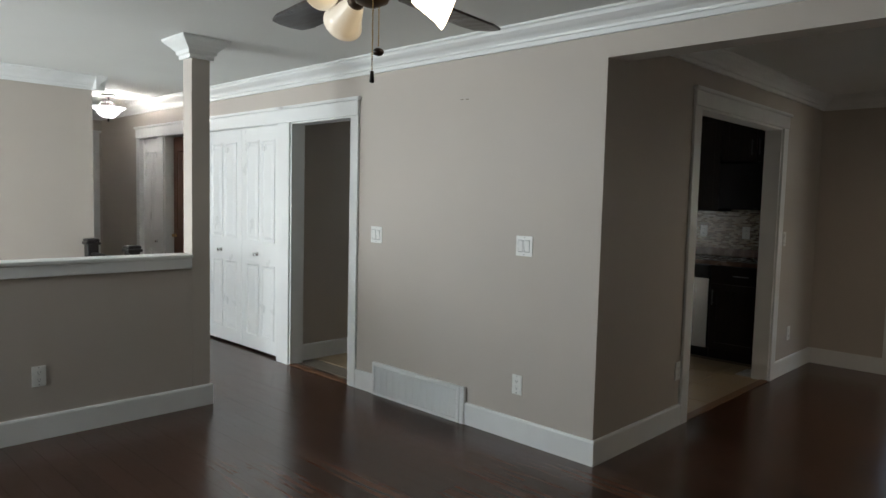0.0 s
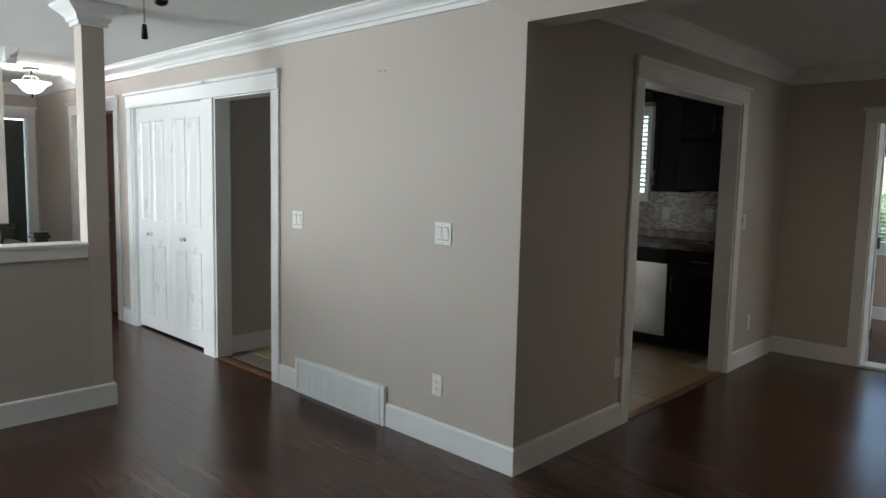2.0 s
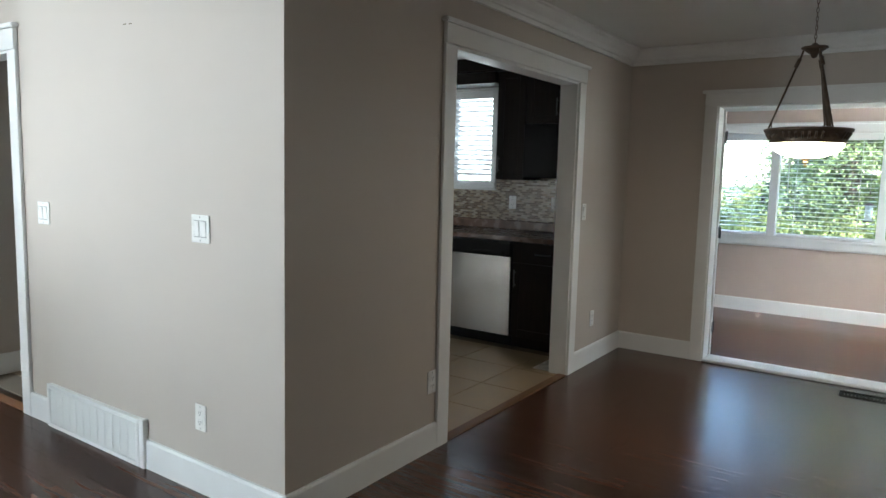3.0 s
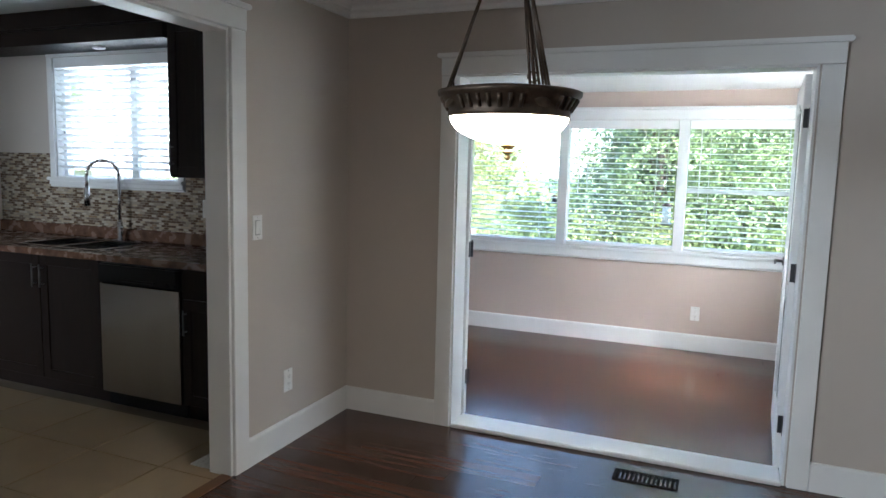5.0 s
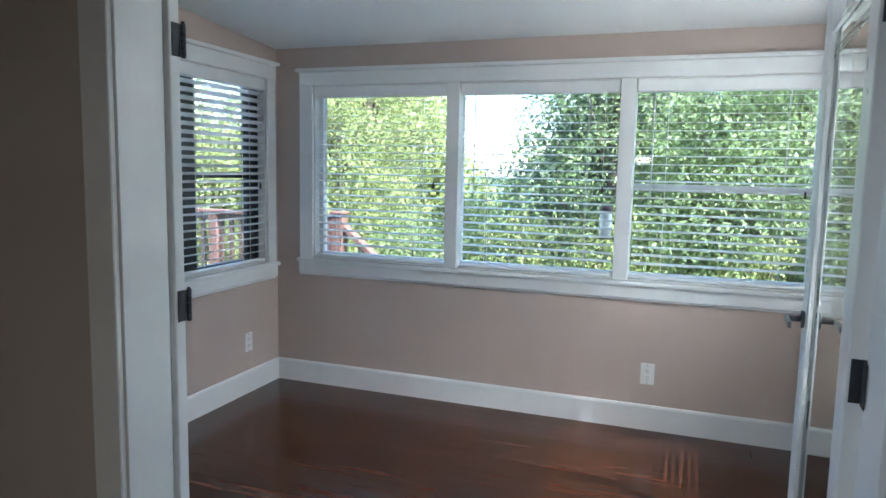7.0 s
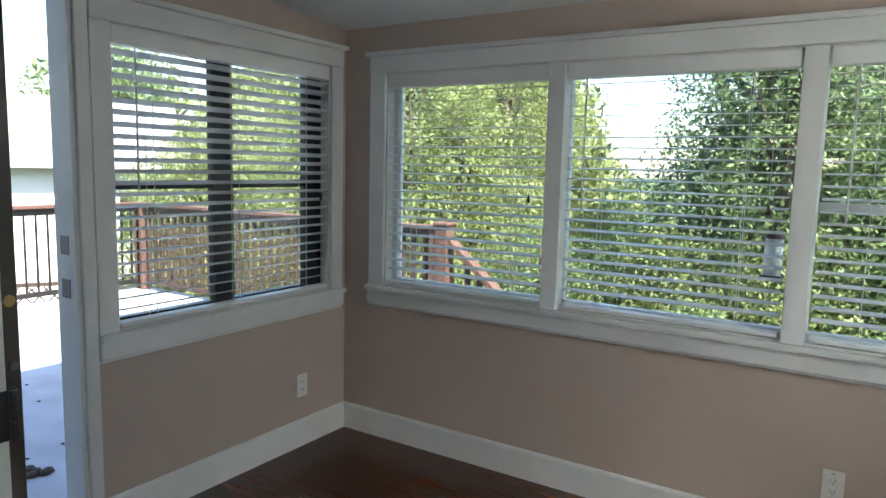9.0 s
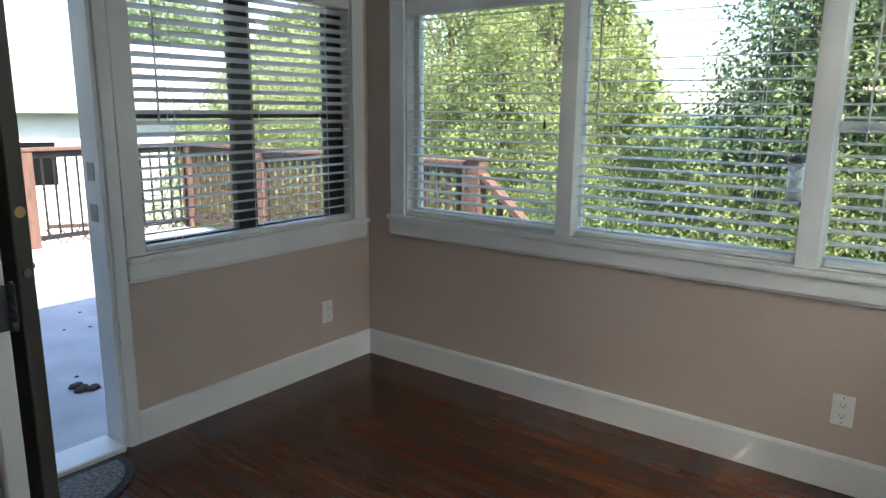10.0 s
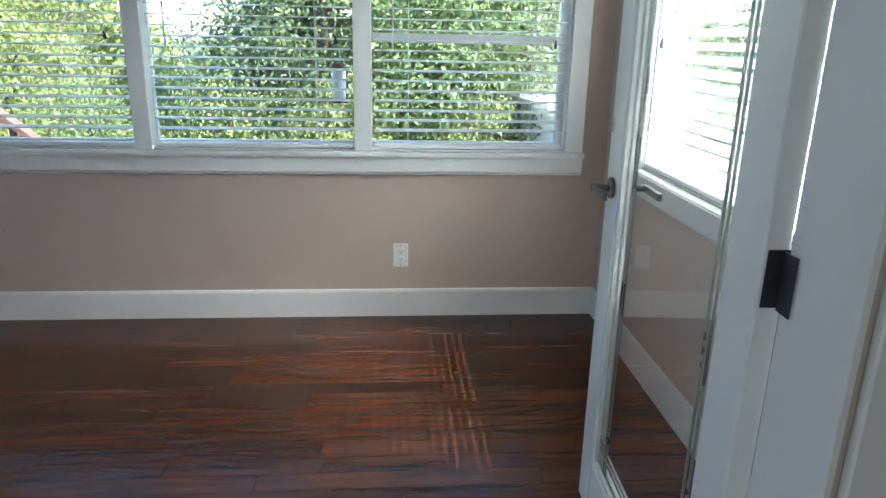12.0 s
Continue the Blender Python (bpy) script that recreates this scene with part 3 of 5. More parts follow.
def blind(axis, t, a0, a1, z0, z1, tilt, side, label, pitch=0.0445, wands=True, valance=0.065):
    """Horizontal slat blind: valance, slats, bottom rail, ladder cords, tilt wand."""
    b = thing("window_blind", Matrix.Identity(4), label, "blind", "white slat blinds")
    B = (lambda u0, u1, e0, e1, za, zb: (u0, u1, e0, e1, za, zb)) if axis == "x" else (lambda u0, u1, e0, e1, za, zb: (e0, e1, u0, u1, za, zb))
    part("valance", boxes(B(a0, a1, t - 0.03, t + 0.03, z1 - valance, z1), bevel=0.003), BLIND, b)
    bm = boxes((-(a1 - a0 - 0.014) / 2, (a1 - a0 - 0.014) / 2, -0.025, 0.025, -0.0015, 0.0015))
    me = mesh_of("slat", bm, BLIND)
    n = int((z1 - valance - z0 - 0.03) / pitch)
    for i in range(n):
        s = new("slat", me)
        s.parent = b
        z = z1 - valance - 0.024 - i * pitch
        rot = tilt + random.uniform(-1.2, 1.2)
        c = (a0 + a1) / 2
        s.matrix_local = pose(c, t, z, rot * side, random.uniform(-0.12, 0.12), 0) if axis == "x" else pose(t, c, z, 0, 0, 90) @ pose(0, 0, 0, rot * side, random.uniform(-0.12, 0.12), 0)
    part("bottom_rail", boxes(B(a0 + 0.006, a1 - 0.006, t - 0.025, t + 0.025, z0 + 0.004, z0 + 0.022), bevel=0.003), BLIND, b)
    L = a1 - a0
    for f in ((0.18, 0.82) if L < 1.0 else (0.14, 0.5, 0.86)):
        for e in (-0.026, 0.026):
            u = a0 + f * L
            part("ladder_cord", boxes(B(u - 0.0012, u + 0.0012, t + e - 0.001, t + e + 0.001, z0 + 0.02, z1 - valance)), BLIND, b)
    if wands:
        u = a0 + 0.09
        pt = (u, t - side * 0.0, 0)
        e = t + side * 0.036
        P = (lambda z: (u, e, z)) if axis == "x" else (lambda z: (e, u, z))
        part("tilt_wand", rod(bmesh.new(), P(z1 - valance), P(z1 - 0.62), 0.004), BLIND, b)
        u2 = a1 - 0.07
        Q = (lambda z: (u2, e, z)) if axis == "x" else (lambda z: (e, u2, z))
        part("pull_cord", rod(bmesh.new(), Q(z1 - valance), Q(z0 + 0.5), 0.0013, seg=6), BLIND, b)
        part("tassel", rod(bmesh.new(), Q(z0 + 0.5), Q(z0 + 0.465), 0.004, 0.008), BRONZE, b, "small dark cord tassel")
    return b


window_unit("window_1", "x", 6.14, -1, -0.205, 2.655, 0.825, 1.905, VINYL, vertical=((0.724, 0.08), (1.707, 0.08)), horizontal=((1.33, 1.75, 2.62, 0.04),))
window_unit("window_2", "y", -0.48, 1, 4.825, 6.015, 0.79, 1.94, ALU_DARK, vertical=((5.385, 0.11), (5.94, 0.075)), horizontal=((1.345, 4.865, 5.975, 0.035),))
window_unit("window_3", "y", 2.86, -1, 4.2, 5.62, 0.84, 1.95, VINYL, vertical=((4.9, 0.06),))
window_unit("window_4", "x", 3.68, -1, -2.4, -1.27, 1.31, 2.17, VINYL, vertical=((-1.72, 0.06),))
window_unit("window_5", "x", -5.6, 1, -2.25, -1.38, 0.7, 2.2, VINYL, vertical=((-1.815, 0.06),))
window_unit("window_6", "x", -5.6, 1, -4.25, -2.75, 0.7, 2.3, VINYL)


def window_trim(axis, at, side, a0, a1, z0, z1, mull=(), wl=0.085, wr=0.085, head=0.125, apron=0.07):
    t = thing("window_trim", Matrix.Identity(4), "white painted window casing with sill, apron and capped head", "window trim", kind="structure")
    B = (lambda u0, u1, o, za, zb: (u0, u1, *sorted((at + side * 0.001, at + side * o)), za, zb)) if axis == "x" else (lambda u0, u1, o, za, zb: (*sorted((at + side * 0.001, at + side * o)), u0, u1, za, zb))
    part("side_casing", boxes(B(a0 - wl, a0, 0.02, z0, z1), bevel=0.003), WHITE, t)
    part("side_casing", boxes(B(a1, a1 + wr, 0.02, z0, z1), bevel=0.003), WHITE, t)
    part("head_casing", boxes(B(a0 - wl, a1 + wr, 0.024, z1 + 0.001, z1 + head - 0.022), bevel=0.003), WHITE, t)
    part("head_cap", boxes(B(a0 - wl - 0.02, a1 + wr + 0.02, 0.046, z1 + head - 0.021, z1 + head), bevel=0.006, seg=2), WHITE, t)
    part("sill", boxes(B(a0 - wl - 0.008, a1 + wr + 0.008, 0.05, z0 - 0.025, z0 - 0.001), bevel=0.006, seg=2), WHITE, t)
    part("apron", boxes(B(a0 - wl - 0.002, a1 + wr + 0.002, 0.03, z0 - 0.026 - apron, z0 - 0.026), bevel=0.004), WHITE, t)
    part("apron_bead", boxes(B(a0 - wl - 0.004, a1 + wr + 0.004, 0.018, z0 - 0.04 - apron, z0 - 0.027 - apron), bevel=0.004), WHITE, t)
    for m0, m1 in mull:
        e0, e1 = sorted((at + side * 0.02, at - side * 0.054))
        part("mullion", boxes((m0, m1, e0, e1, z0, z1) if axis == "x" else (e0, e1, m0, m1, z0, z1), bevel=0.003), WHITE, t)
    return t


window_trim("x", 6.14, -1, -0.205, 2.655, 0.825, 1.905, mull=((0.685, 0.763), (1.667, 1.747)), wl=0.095, head=0.105)
window_trim("y", -0.48, 1, 4.825, 6.015, 0.79, 1.94, wl=0.082, wr=0.085, head=0.11)
window_trim("y", 2.86, -1, 4.2, 5.62, 0.84, 1.95)
window_trim("x", 3.68, -1, -2.4, -1.27, 1.335, 2.17, wl=0.05, wr=0.05, head=0.05, apron=0.03)
NL = "white slat blind hung in the sunroom window, slats open"
for a0, a1 in ((-0.199, 0.679), (0.769, 1.661), (1.753, 2.649)):
    blind("x", 6.162, a0, a1, 0.832, 1.898, -6, -1, NL)
blind("y", -0.502, 4.833, 6.007, 0.797, 1.933, -18, 1, "white slat blind hung in the side window, slats half open")
blind("y", 2.882, 4.208, 5.612, 0.847, 1.943, 24.8, -1, "white slat blind hung in a sunlit window, slats tilted")
blind("x", 3.7, -2.392, -1.278, 1.318, 2.163, 24, -1, "white slat blind hung over the kitchen sink, nearly closed", wands=False)


# ---- doors ----
def french_door(name, m, label, flip=1, jamb_leaf=False):
    """Leaf 0.84 x 1.93, hinged on the local z axis, reaching along +x; thickness along y."""
    d = thing(name, m, label, "door", kind="structure")
    W, T, Z0, Z1 = 0.84, 0.04, 0.012, 1.945
    part("stile", boxes((0, 0.105, 0, T, Z0, Z1), bevel=0.003), DOORW, d)
    part("stile", boxes((W - 0.105, W, 0, T, Z0, Z1), bevel=0.003), DOORW, d)
    part("top_rail", boxes((0.106, W - 0.106, 0.001, T - 0.001, Z1 - 0.12, Z1), bevel=0.003), DOORW, d)
    part("bottom_rail", boxes((0.106, W - 0.106, 0.001, T - 0.001, Z0, Z0 + 0.17), bevel=0.003), DOORW, d)
    a0, a1, b0, b1 = 0.106, W - 0.106, Z0 + 0.171, Z1 - 0.121
    bead = bmesh.new()
    for y0, y1 in ((0.004, 0.014), (T - 0.014, T - 0.004)):
        for bx in ((a0, a0 + 0.014, y0, y1, b0, b1), (a1 - 0.014, a1, y0, y1, b0, b1), (a0 + 0.014, a1 - 0.014, y0, y1, b0, b0 + 0.014), (a0 + 0.014, a1 - 0.014, y0, y1, b1 - 0.014, b1)):
            box(bead, *bx)
    part("glazing_bead", bead, DOORW, d)
    g = part("pane", boxes((a0, a1, 0.017, 0.023, b0, b1)), GLASS, d, "clear glass with leaded border lines")
    g.visible_shadow = False
    for off in (0.055, 0.075):
        c = bmesh.new()
        for bx in ((a0 + off, a0 + off + 0.004, 0.0155, 0.0245, b0, b1), (a1 - off - 0.004, a1 - off, 0.0155, 0.0245, b0, b1), (a0, a1, 0.0152, 0.0248, b0 + off, b0 + off + 0.004), (a0, a1, 0.0152, 0.0248, b1 - off - 0.004, b1 - off)):
            box(c, *bx)
        part("came", c, CAME, g, "thin grey lead line")
    for s, yb in ((-1, 0.0), (1, T)):
        h = part("handle", rod(bmesh.new(), (W - 0.06, yb + s * 0.001, 0.97), (W - 0.06, yb + s * 0.009, 0.97), 0.027, seg=24), NICKEL, d, "satin nickel lever handle")
        lv = rod(bmesh.new(), (W - 0.06, yb + s * 0.009, 0.97), (W - 0.06, yb + s * 0.05, 0.97), 0.009)
        box(lv, W - 0.17, W - 0.05, *sorted((yb + s * 0.044, yb + s * 0.054)), 0.961, 0.979)
        part("lever", lv, NICKEL, h)
    part("latch_plate", boxes((W - 0.0005, W + 0.001, 0.01, 0.03, 0.94, 1.0)), NICKEL, d)
    for z in (0.24, 1.0, 1.74):
        ky = -0.006 if flip > 0 else T + 0.006
        hb = boxes((-0.003, -0.0002, 0.0, 0.034, z - 0.045, z + 0.045), bevel=0.0012)
        for k in range(5):
            rod(hb, (-0.007, ky, z - 0.045 + k * 0.0182), (-0.007, ky, z - 0.045 + k * 0.0182 + 0.0172), 0.0075, seg=12)
        for e in (-1, 1):
            lathe(hb, [(0.0, 0.006), (0.005, 0.004), (0.0055, 0.0), (0.0, -0.001)], 10, (-0.007, ky, z + e * 0.047))
        for q in (-0.03, 0, 0.03):
            rod(hb, (-0.0042, 0.018 + (0.007 if q == 0 else 0), z + q), (-0.0028, 0.018 + (0.007 if q == 0 else 0), z + q), 0.0042, seg=8)
        if jamb_leaf:
            box(hb, -0.046, -0.012, 0.0125, 0.0148, z - 0.045, z + 0.045)
        part("hinge", hb, HINGE, d, "dark satin butt hinge")
    return d


french_door("door_1", pose(2.402, 3.855, 0, 0, 0, 87.5), "white french door leaf with leaded glass, swung open", jamb_leaf=True)
french_door("door_2", pose(0.70, 3.896, 0, 0, 0, 180), "white french door leaf with leaded glass, folded back against the wall", flip=1)


def panel_door(name, m, W, Hh, label, mat, panels, T=0.035, knob=None, kmat=CHROME, lever=False, group=""):
    """A leaf with raised panels: local x across, y through (front at y = 0), z up."""
    d = thing(name, m, label, "door", group, "structure")
    part("leaf", boxes((0, W, 0, T, 0, Hh), bevel=0.003), mat, d)
    for x0, x1, z0, z1 in panels:
        bm = bmesh.new()
        rings = []
        for o, y in ((0, 0.001), (0.0, -0.006), (0.012, -0.006), (0.02, 0.0005), (0.034, 0.0005), (0.05, -0.005)):
            rings.append([bm.verts.new(p) for p in ((x0 + o, y, z0 + o), (x1 - o, y, z0 + o), (x1 - o, y, z1 - o), (x0 + o, y, z1 - o))])
        for a, b in zip(rings, rings[1:]):
            for i in range(4):
                bm.faces.new((a[i], a[(i + 1) % 4], b[(i + 1) % 4], b[i]))
        bm.faces.new(rings[-1])
        part("panel", bm, mat, d)
    if knob:
        kx, kz = knob
        bm = lathe(bmesh.new(), [(0.02, 0), (0.02, 0.004), (0.008, 0.006), (0.007, 0.018), (0.014, 0.024), (0.017, 0.032), (0.013, 0.039), (0.0, 0.041)], 20)
        bmesh.ops.transform(bm, matrix=pose(kx, -0.001, kz, 90), verts=bm.verts[:])
        part("knob", bm, kmat, d, "small round metal knob")
    return d


def bifold(x0, x1, y, z0=0.02, Hh=1.995, kn=1):
    W = (x1 - x0) / 2 - 0.002
    P = [(0.09, W / 2 - 0.025, 0.98, 1.88), (W / 2 + 0.025, W - 0.09, 0.98, 1.88), (0.09, W / 2 - 0.025, 0.12, 0.78), (W / 2 + 0.025, W - 0.09, 0.12, 0.78)]
    for i in range(2):
        panel_door("door_closet", pose(x0 + i * (W + 0.004), y, z0), W, Hh, "white panelled bifold closet door with a small knob, closed", DOORW, P, knob=(W * 0.42 if i == 0 else W * 0.42, 0.87), group="bifold closet doors")


bifold(-4.443, -3.137, 0.03)
panel_door("door_hall_closet", pose(-5.983, 0.03, 0.01), 0.466, 2.0, "white panelled closet door, closed", DOORW, [(0.08, 0.21, 0.98, 1.86), (0.255, 0.386, 0.98, 1.86), (0.08, 0.21, 0.12, 0.78), (0.255, 0.386, 0.12, 0.78)], knob=(0.39, 0.87))
panel_door("door_hall_room", pose(-5.34, 0.09, 0.01), 0.48, 2.0, "brown wooden door, closed", REDDOOR, [(0.08, 0.4, 1.0, 1.86), (0.08, 0.4, 0.15, 0.8)], knob=(0.05, 0.95), kmat=BRASS)
panel_door("door_hall_end", pose(-7.24, -0.80, 0.01, 0, 0, 90), 0.66, 2.0, "dark grey-green door at the end of the hall", GREEND, [(0.09, 0.57, 1.0, 1.86), (0.09, 0.57, 0.15, 0.8)], knob=(0.06, 0.92), kmat=NICKEL)
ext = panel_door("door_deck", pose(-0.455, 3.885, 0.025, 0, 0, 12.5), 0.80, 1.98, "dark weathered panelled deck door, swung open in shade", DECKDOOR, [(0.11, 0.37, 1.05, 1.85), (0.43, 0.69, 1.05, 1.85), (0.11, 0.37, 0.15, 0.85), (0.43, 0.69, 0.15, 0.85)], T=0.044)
for z, r in ((1.1, 0.026), (0.95, 0.026)):
    for yb, s in ((-0.001, -1), (0.045, 1)):
        part("lock_rose", rod(bmesh.new(), (0.735, yb, z), (0.735, yb + s * 0.012, z), r, seg=20), BRONZE, ext, "dark round lock rose")
lv = rod(bmesh.new(), (0.735, 0.056, 0.95), (0.735, 0.085, 0.95), 0.009)
rod(lv, (0.735, 0.082, 0.95), (0.64, 0.082, 0.95), 0.008)
part("lever", lv, NICKEL, ext, "metal lever handle")
part("deadbolt", rod(bmesh.new(), (0.7995, 0.022, 1.1), (0.802, 0.022, 1.1), 0.014, seg=16), BRASS, ext)
part("latch", rod(bmesh.new(), (0.7995, 0.022, 0.95), (0.806, 0.022, 0.95), 0.011, seg=16), NICKEL, ext)
for z in (1.13, 0.97):
    solid("strike_plate", boxes((-0.57, -0.515, 4.6695, 4.6718, z - 0.035, z + 0.035), bevel=0.001), NICKEL, "metal strike plate in the deck door jamb", "strike plate")


# ---- wall plates, vents and small fixtures ----
def wall_plate(name, m, label, category, kind_of, group, gangs=1):
    """Local: plate in the xz plane, facing -y, centre at the origin."""
    W = 0.073 + (gangs - 1) * 0.046
    t = thing(name, m, label, category, group)
    part("cover_plate", boxes((-W / 2, W / 2, -0.006, -0.0005, -0.059, 0.059), bevel=0.002), PLATE, t)
    for g in range(gangs):
        cx = (g - (gangs - 1) / 2) * 0.046
        if kind_of == "outlet":
            for z in (0.02, -0.02):
                s = part("socket", boxes((cx - 0.017, cx + 0.017, -0.0085, -0.006, z - 0.014, z + 0.014), bevel=0.004), PLATE, t)
                part("slots", boxes((cx - 0.008, cx - 0.006, -0.0092, -0.0084, z - 0.002, z + 0.007), (cx + 0.006, cx + 0.008, -0.0092, -0.0084, z - 0.002, z + 0.007), (cx - 0.0025, cx + 0.0025, -0.0092, -0.0084, z - 0.01, z - 0.006)), SLOT, s, "dark socket slots")
        else:
            # grey sheet on the plate carries the shade of the rocker's gap
            part("gap_shade", boxes((cx - 0.0185, cx + 0.0185, -0.0066, -0.006, -0.036, 0.036)), GAP, t, "thin grey sheet coloured as the shade round the rocker")
            bm = boxes((cx - 0.0165, cx + 0.0165, -0.0095, -0.006, -0.033, 0.033), bevel=0.002)
            bmesh.ops.rotate(bm, cent=(cx, -0.008, 0), matrix=Matrix.Rotation(radians(4), 3, "X"), verts=bm.verts[:])
            part("rocker", bm, PLATE, t)
    for z in (0.0485, -0.0485):
        part("screw", rod(bmesh.new(), (0, -0.0066, z), (0, -0.0058, z), 0.003, seg=8), NICKEL, t)
    return t


OL = "white duplex outlet on the beige wall"
wall_plate("wall_outlet", pose(-0.523, 0, 0.338), OL, "outlet", "outlet", "wall outlets")
wall_plate("wall_outlet", pose(-2.36, -2.03, 0.366, 0, 0, 90), "white duplex outlet on the half wall", "outlet", "outlet", "wall outlets")
wall_plate("wall_outlet", pose(0, 0.985, 0.36, 0, 0, 90), "white duplex outlet beside the kitchen doorway", "outlet", "outlet", "wall outlets")
wall_plate("wall_outlet", pose(0, 3.081, 0.343, 0, 0, 90), OL, "outlet", "outlet", "wall outlets")
wall_plate("wall_outlet", pose(1.88, 6.14, 0.315), "white duplex outlet on the sunroom wall", "outlet", "outlet", "wall outlets")
wall_plate("wall_outlet", pose(-0.48, 5.813, 0.317, 0, 0, 90), "white duplex outlet on the sunroom wall", "outlet", "outlet", "wall outlets")
wall_plate("light_switch", pose(-1.831, 0, 1.156), "white double light switch beside the passage", "light switch", "switch", "light switches", 2)
wall_plate("light_switch", pose(-0.503, 0, 1.161), "white double light switch on the beige wall", "light switch", "switch", "light switches", 2)
wall_plate("light_switch", pose(0, 2.835, 1.16, 0, 0, 90), "white light switch beside the kitchen doorway", "light switch", "switch", "light switches")
wall_plate("wall_outlet", pose(-1.035, 3.672, 1.163), "white outlet on the mosaic backsplash", "outlet", "outlet", "wall outlets")
wall_plate("wall_outlet", pose(-0.615, 3.672, 1.163), "white outlet on the mosaic backsplash", "outlet", "outlet", "wall outlets")

vent = thing("return_air_vent", pose(-1.38, 0, 0), "long white louvred return air grille on the wall at the floor", "vent")
part("frame", boxes((-0.445, 0.415, -0.03, -0.001, 0.0, 0.022), (-0.445, 0.415, -0.03, -0.001, 0.212, 0.236), (-0.445, -0.42, -0.03, -0.001, 0.022, 0.212), (0.39, 0.415, -0.03, -0.001, 0.022, 0.212), bevel=0.003), WHITE, vent)
# flat dark sheet carries the shade of the duct's depth
part("backing", boxes((-0.42, 0.39, -0.008, -0.002, 0.022, 0.212)), SLOT, vent, "dark sheet for the shade of the duct behind the louvres")
lou = mesh_of("louvre", boxes((-0.42, 0.39, -0.009, 0.009, -0.0012, 0.0012)), WHITE)
for i in range(19):
    o = new("louvre", lou)
    o.parent = vent
    o.matrix_local = pose(0, -0.018, 0.031 + i * 0.0096, 38)
for i in range(1, 12):
    part("divider", boxes((-0.42 + i * 0.0675 - 0.002, -0.42 + i * 0.0675 + 0.002, -0.0275, -0.0265, 0.022, 0.212)), WHITE, vent)
solid("vent_end_trim", boxes((-0.96, -0.925, -0.03, -0.001, 0, 0.238), bevel=0.003), WHITE, "white trim block beside the return air grille", "trim", "structure")

reg = thing("floor_register", pose(1.79, 3.455, 0), "dark bronze floor register set in the boards", "vent")
part("frame", boxes((-0.15, 0.15, -0.06, -0.048, 0.0006, 0.006), (-0.15, 0.15, 0.048, 0.06, 0.0006, 0.006), (-0.15, -0.138, -0.048, 0.048, 0.0006, 0.006), (0.138, 0.15, -0.048, 0.048, 0.0006, 0.006)), REGISTER, reg)
for i in range(13):
    part("slat", boxes((-0.134 + i * 0.021, -0.123 + i * 0.021, -0.048, 0.048, 0.0006, 0.005)), REGISTER, reg)
reg2 = thing("floor_register", pose(-0.2, 2.78, 0.002, 0, 0, 90), "pale floor register on the kitchen tiles", "vent")
part("frame", boxes((-0.13, 0.13, -0.06, -0.048, 0.0, 0.006), (-0.13, 0.13, 0.048, 0.06, 0.0, 0.006), (-0.13, -0.118, -0.048, 0.048, 0, 0.006), (0.118, 0.13, -0.048, 0.048, 0, 0.006)), PLATE, reg2)
for i in range(11):
    part("slat", boxes((-0.112 + i * 0.021, -0.1 + i * 0.021, -0.048, 0.048, 0, 0.005)), PLATE, reg2)


# ---- living room: ceiling fan ----
def curve_rod(pts, r, seg=8):
    bm = bmesh.new()
    return path_rod(bm, pts, r, seg)


fan = thing("ceiling_fan", pose(0.42, -1.93, H), "dark ceiling fan with walnut blades and frosted glass shades", "ceiling fan")
part("canopy", lathe(bmesh.new(), [(0.0, 0), (0.065, -0.001), (0.065, -0.02), (0.03, -0.06), (0.0, -0.061)], 24), BRONZE, fan)
part("rod", rod(bmesh.new(), (0, 0, -0.05), (0, 0, -0.33), 0.012), BRONZE, fan)
part("motor", lathe(bmesh.new(), [(0, -0.315), (0.05, -0.317), (0.09, -0.33), (0.1, -0.36), (0.088, -0.39), (0.05, -0.405), (0, -0.406)], 32), BRONZE, fan, "antique bronze motor housing")
part("light_hub", lathe(bmesh.new(), [(0.04, -0.4), (0.05, -0.41), (0.055, -0.43), (0.045, -0.455), (0.015, -0.468), (0, -0.469)], 24), BRONZE, fan)
for i in range(5):
    a = radians(26 + 72 * i)
    bm = bmesh.new()
    outl = [(0.17, -0.05), (0.3, -0.062), (0.52, -0.068), (0.585, -0.055), (0.6, -0.02), (0.6, 0.02), (0.585, 0.055), (0.52, 0.068), (0.3, 0.062), (0.17, 0.05)]
    top = [bm.verts.new((x, y, 0.004 + 0.12 * y)) for x, y in outl]
    bot = [bm.verts.new((x, y, -0.004 + 0.12 * y)) for x, y in outl]
    bm.faces.new(top), bm.faces.new(bot[::-1])
    for k in range(len(outl)):
        bm.faces.new((top[k], bot[k], bot[(k + 1) % len(outl)], top[(k + 1) % len(outl)]))
    bmesh.ops.transform(bm, matrix=Matrix.Translation((0, 0, -0.405)) @ Matrix.Rotation(a, 4, "Z"), verts=bm.verts[:])
    bl = part("blade", bm, BLADE, fan, "dark walnut blade")
    br = boxes((0.09, 0.24, -0.012, 0.012, -0.012, -0.005), bevel=0.002)
    bmesh.ops.transform(br, matrix=Matrix.Translation((0, 0, -0.405)) @ Matrix.Rotation(a, 4, "Z"), verts=br.verts[:])
    part("blade_iron", br, BRONZE, bl)
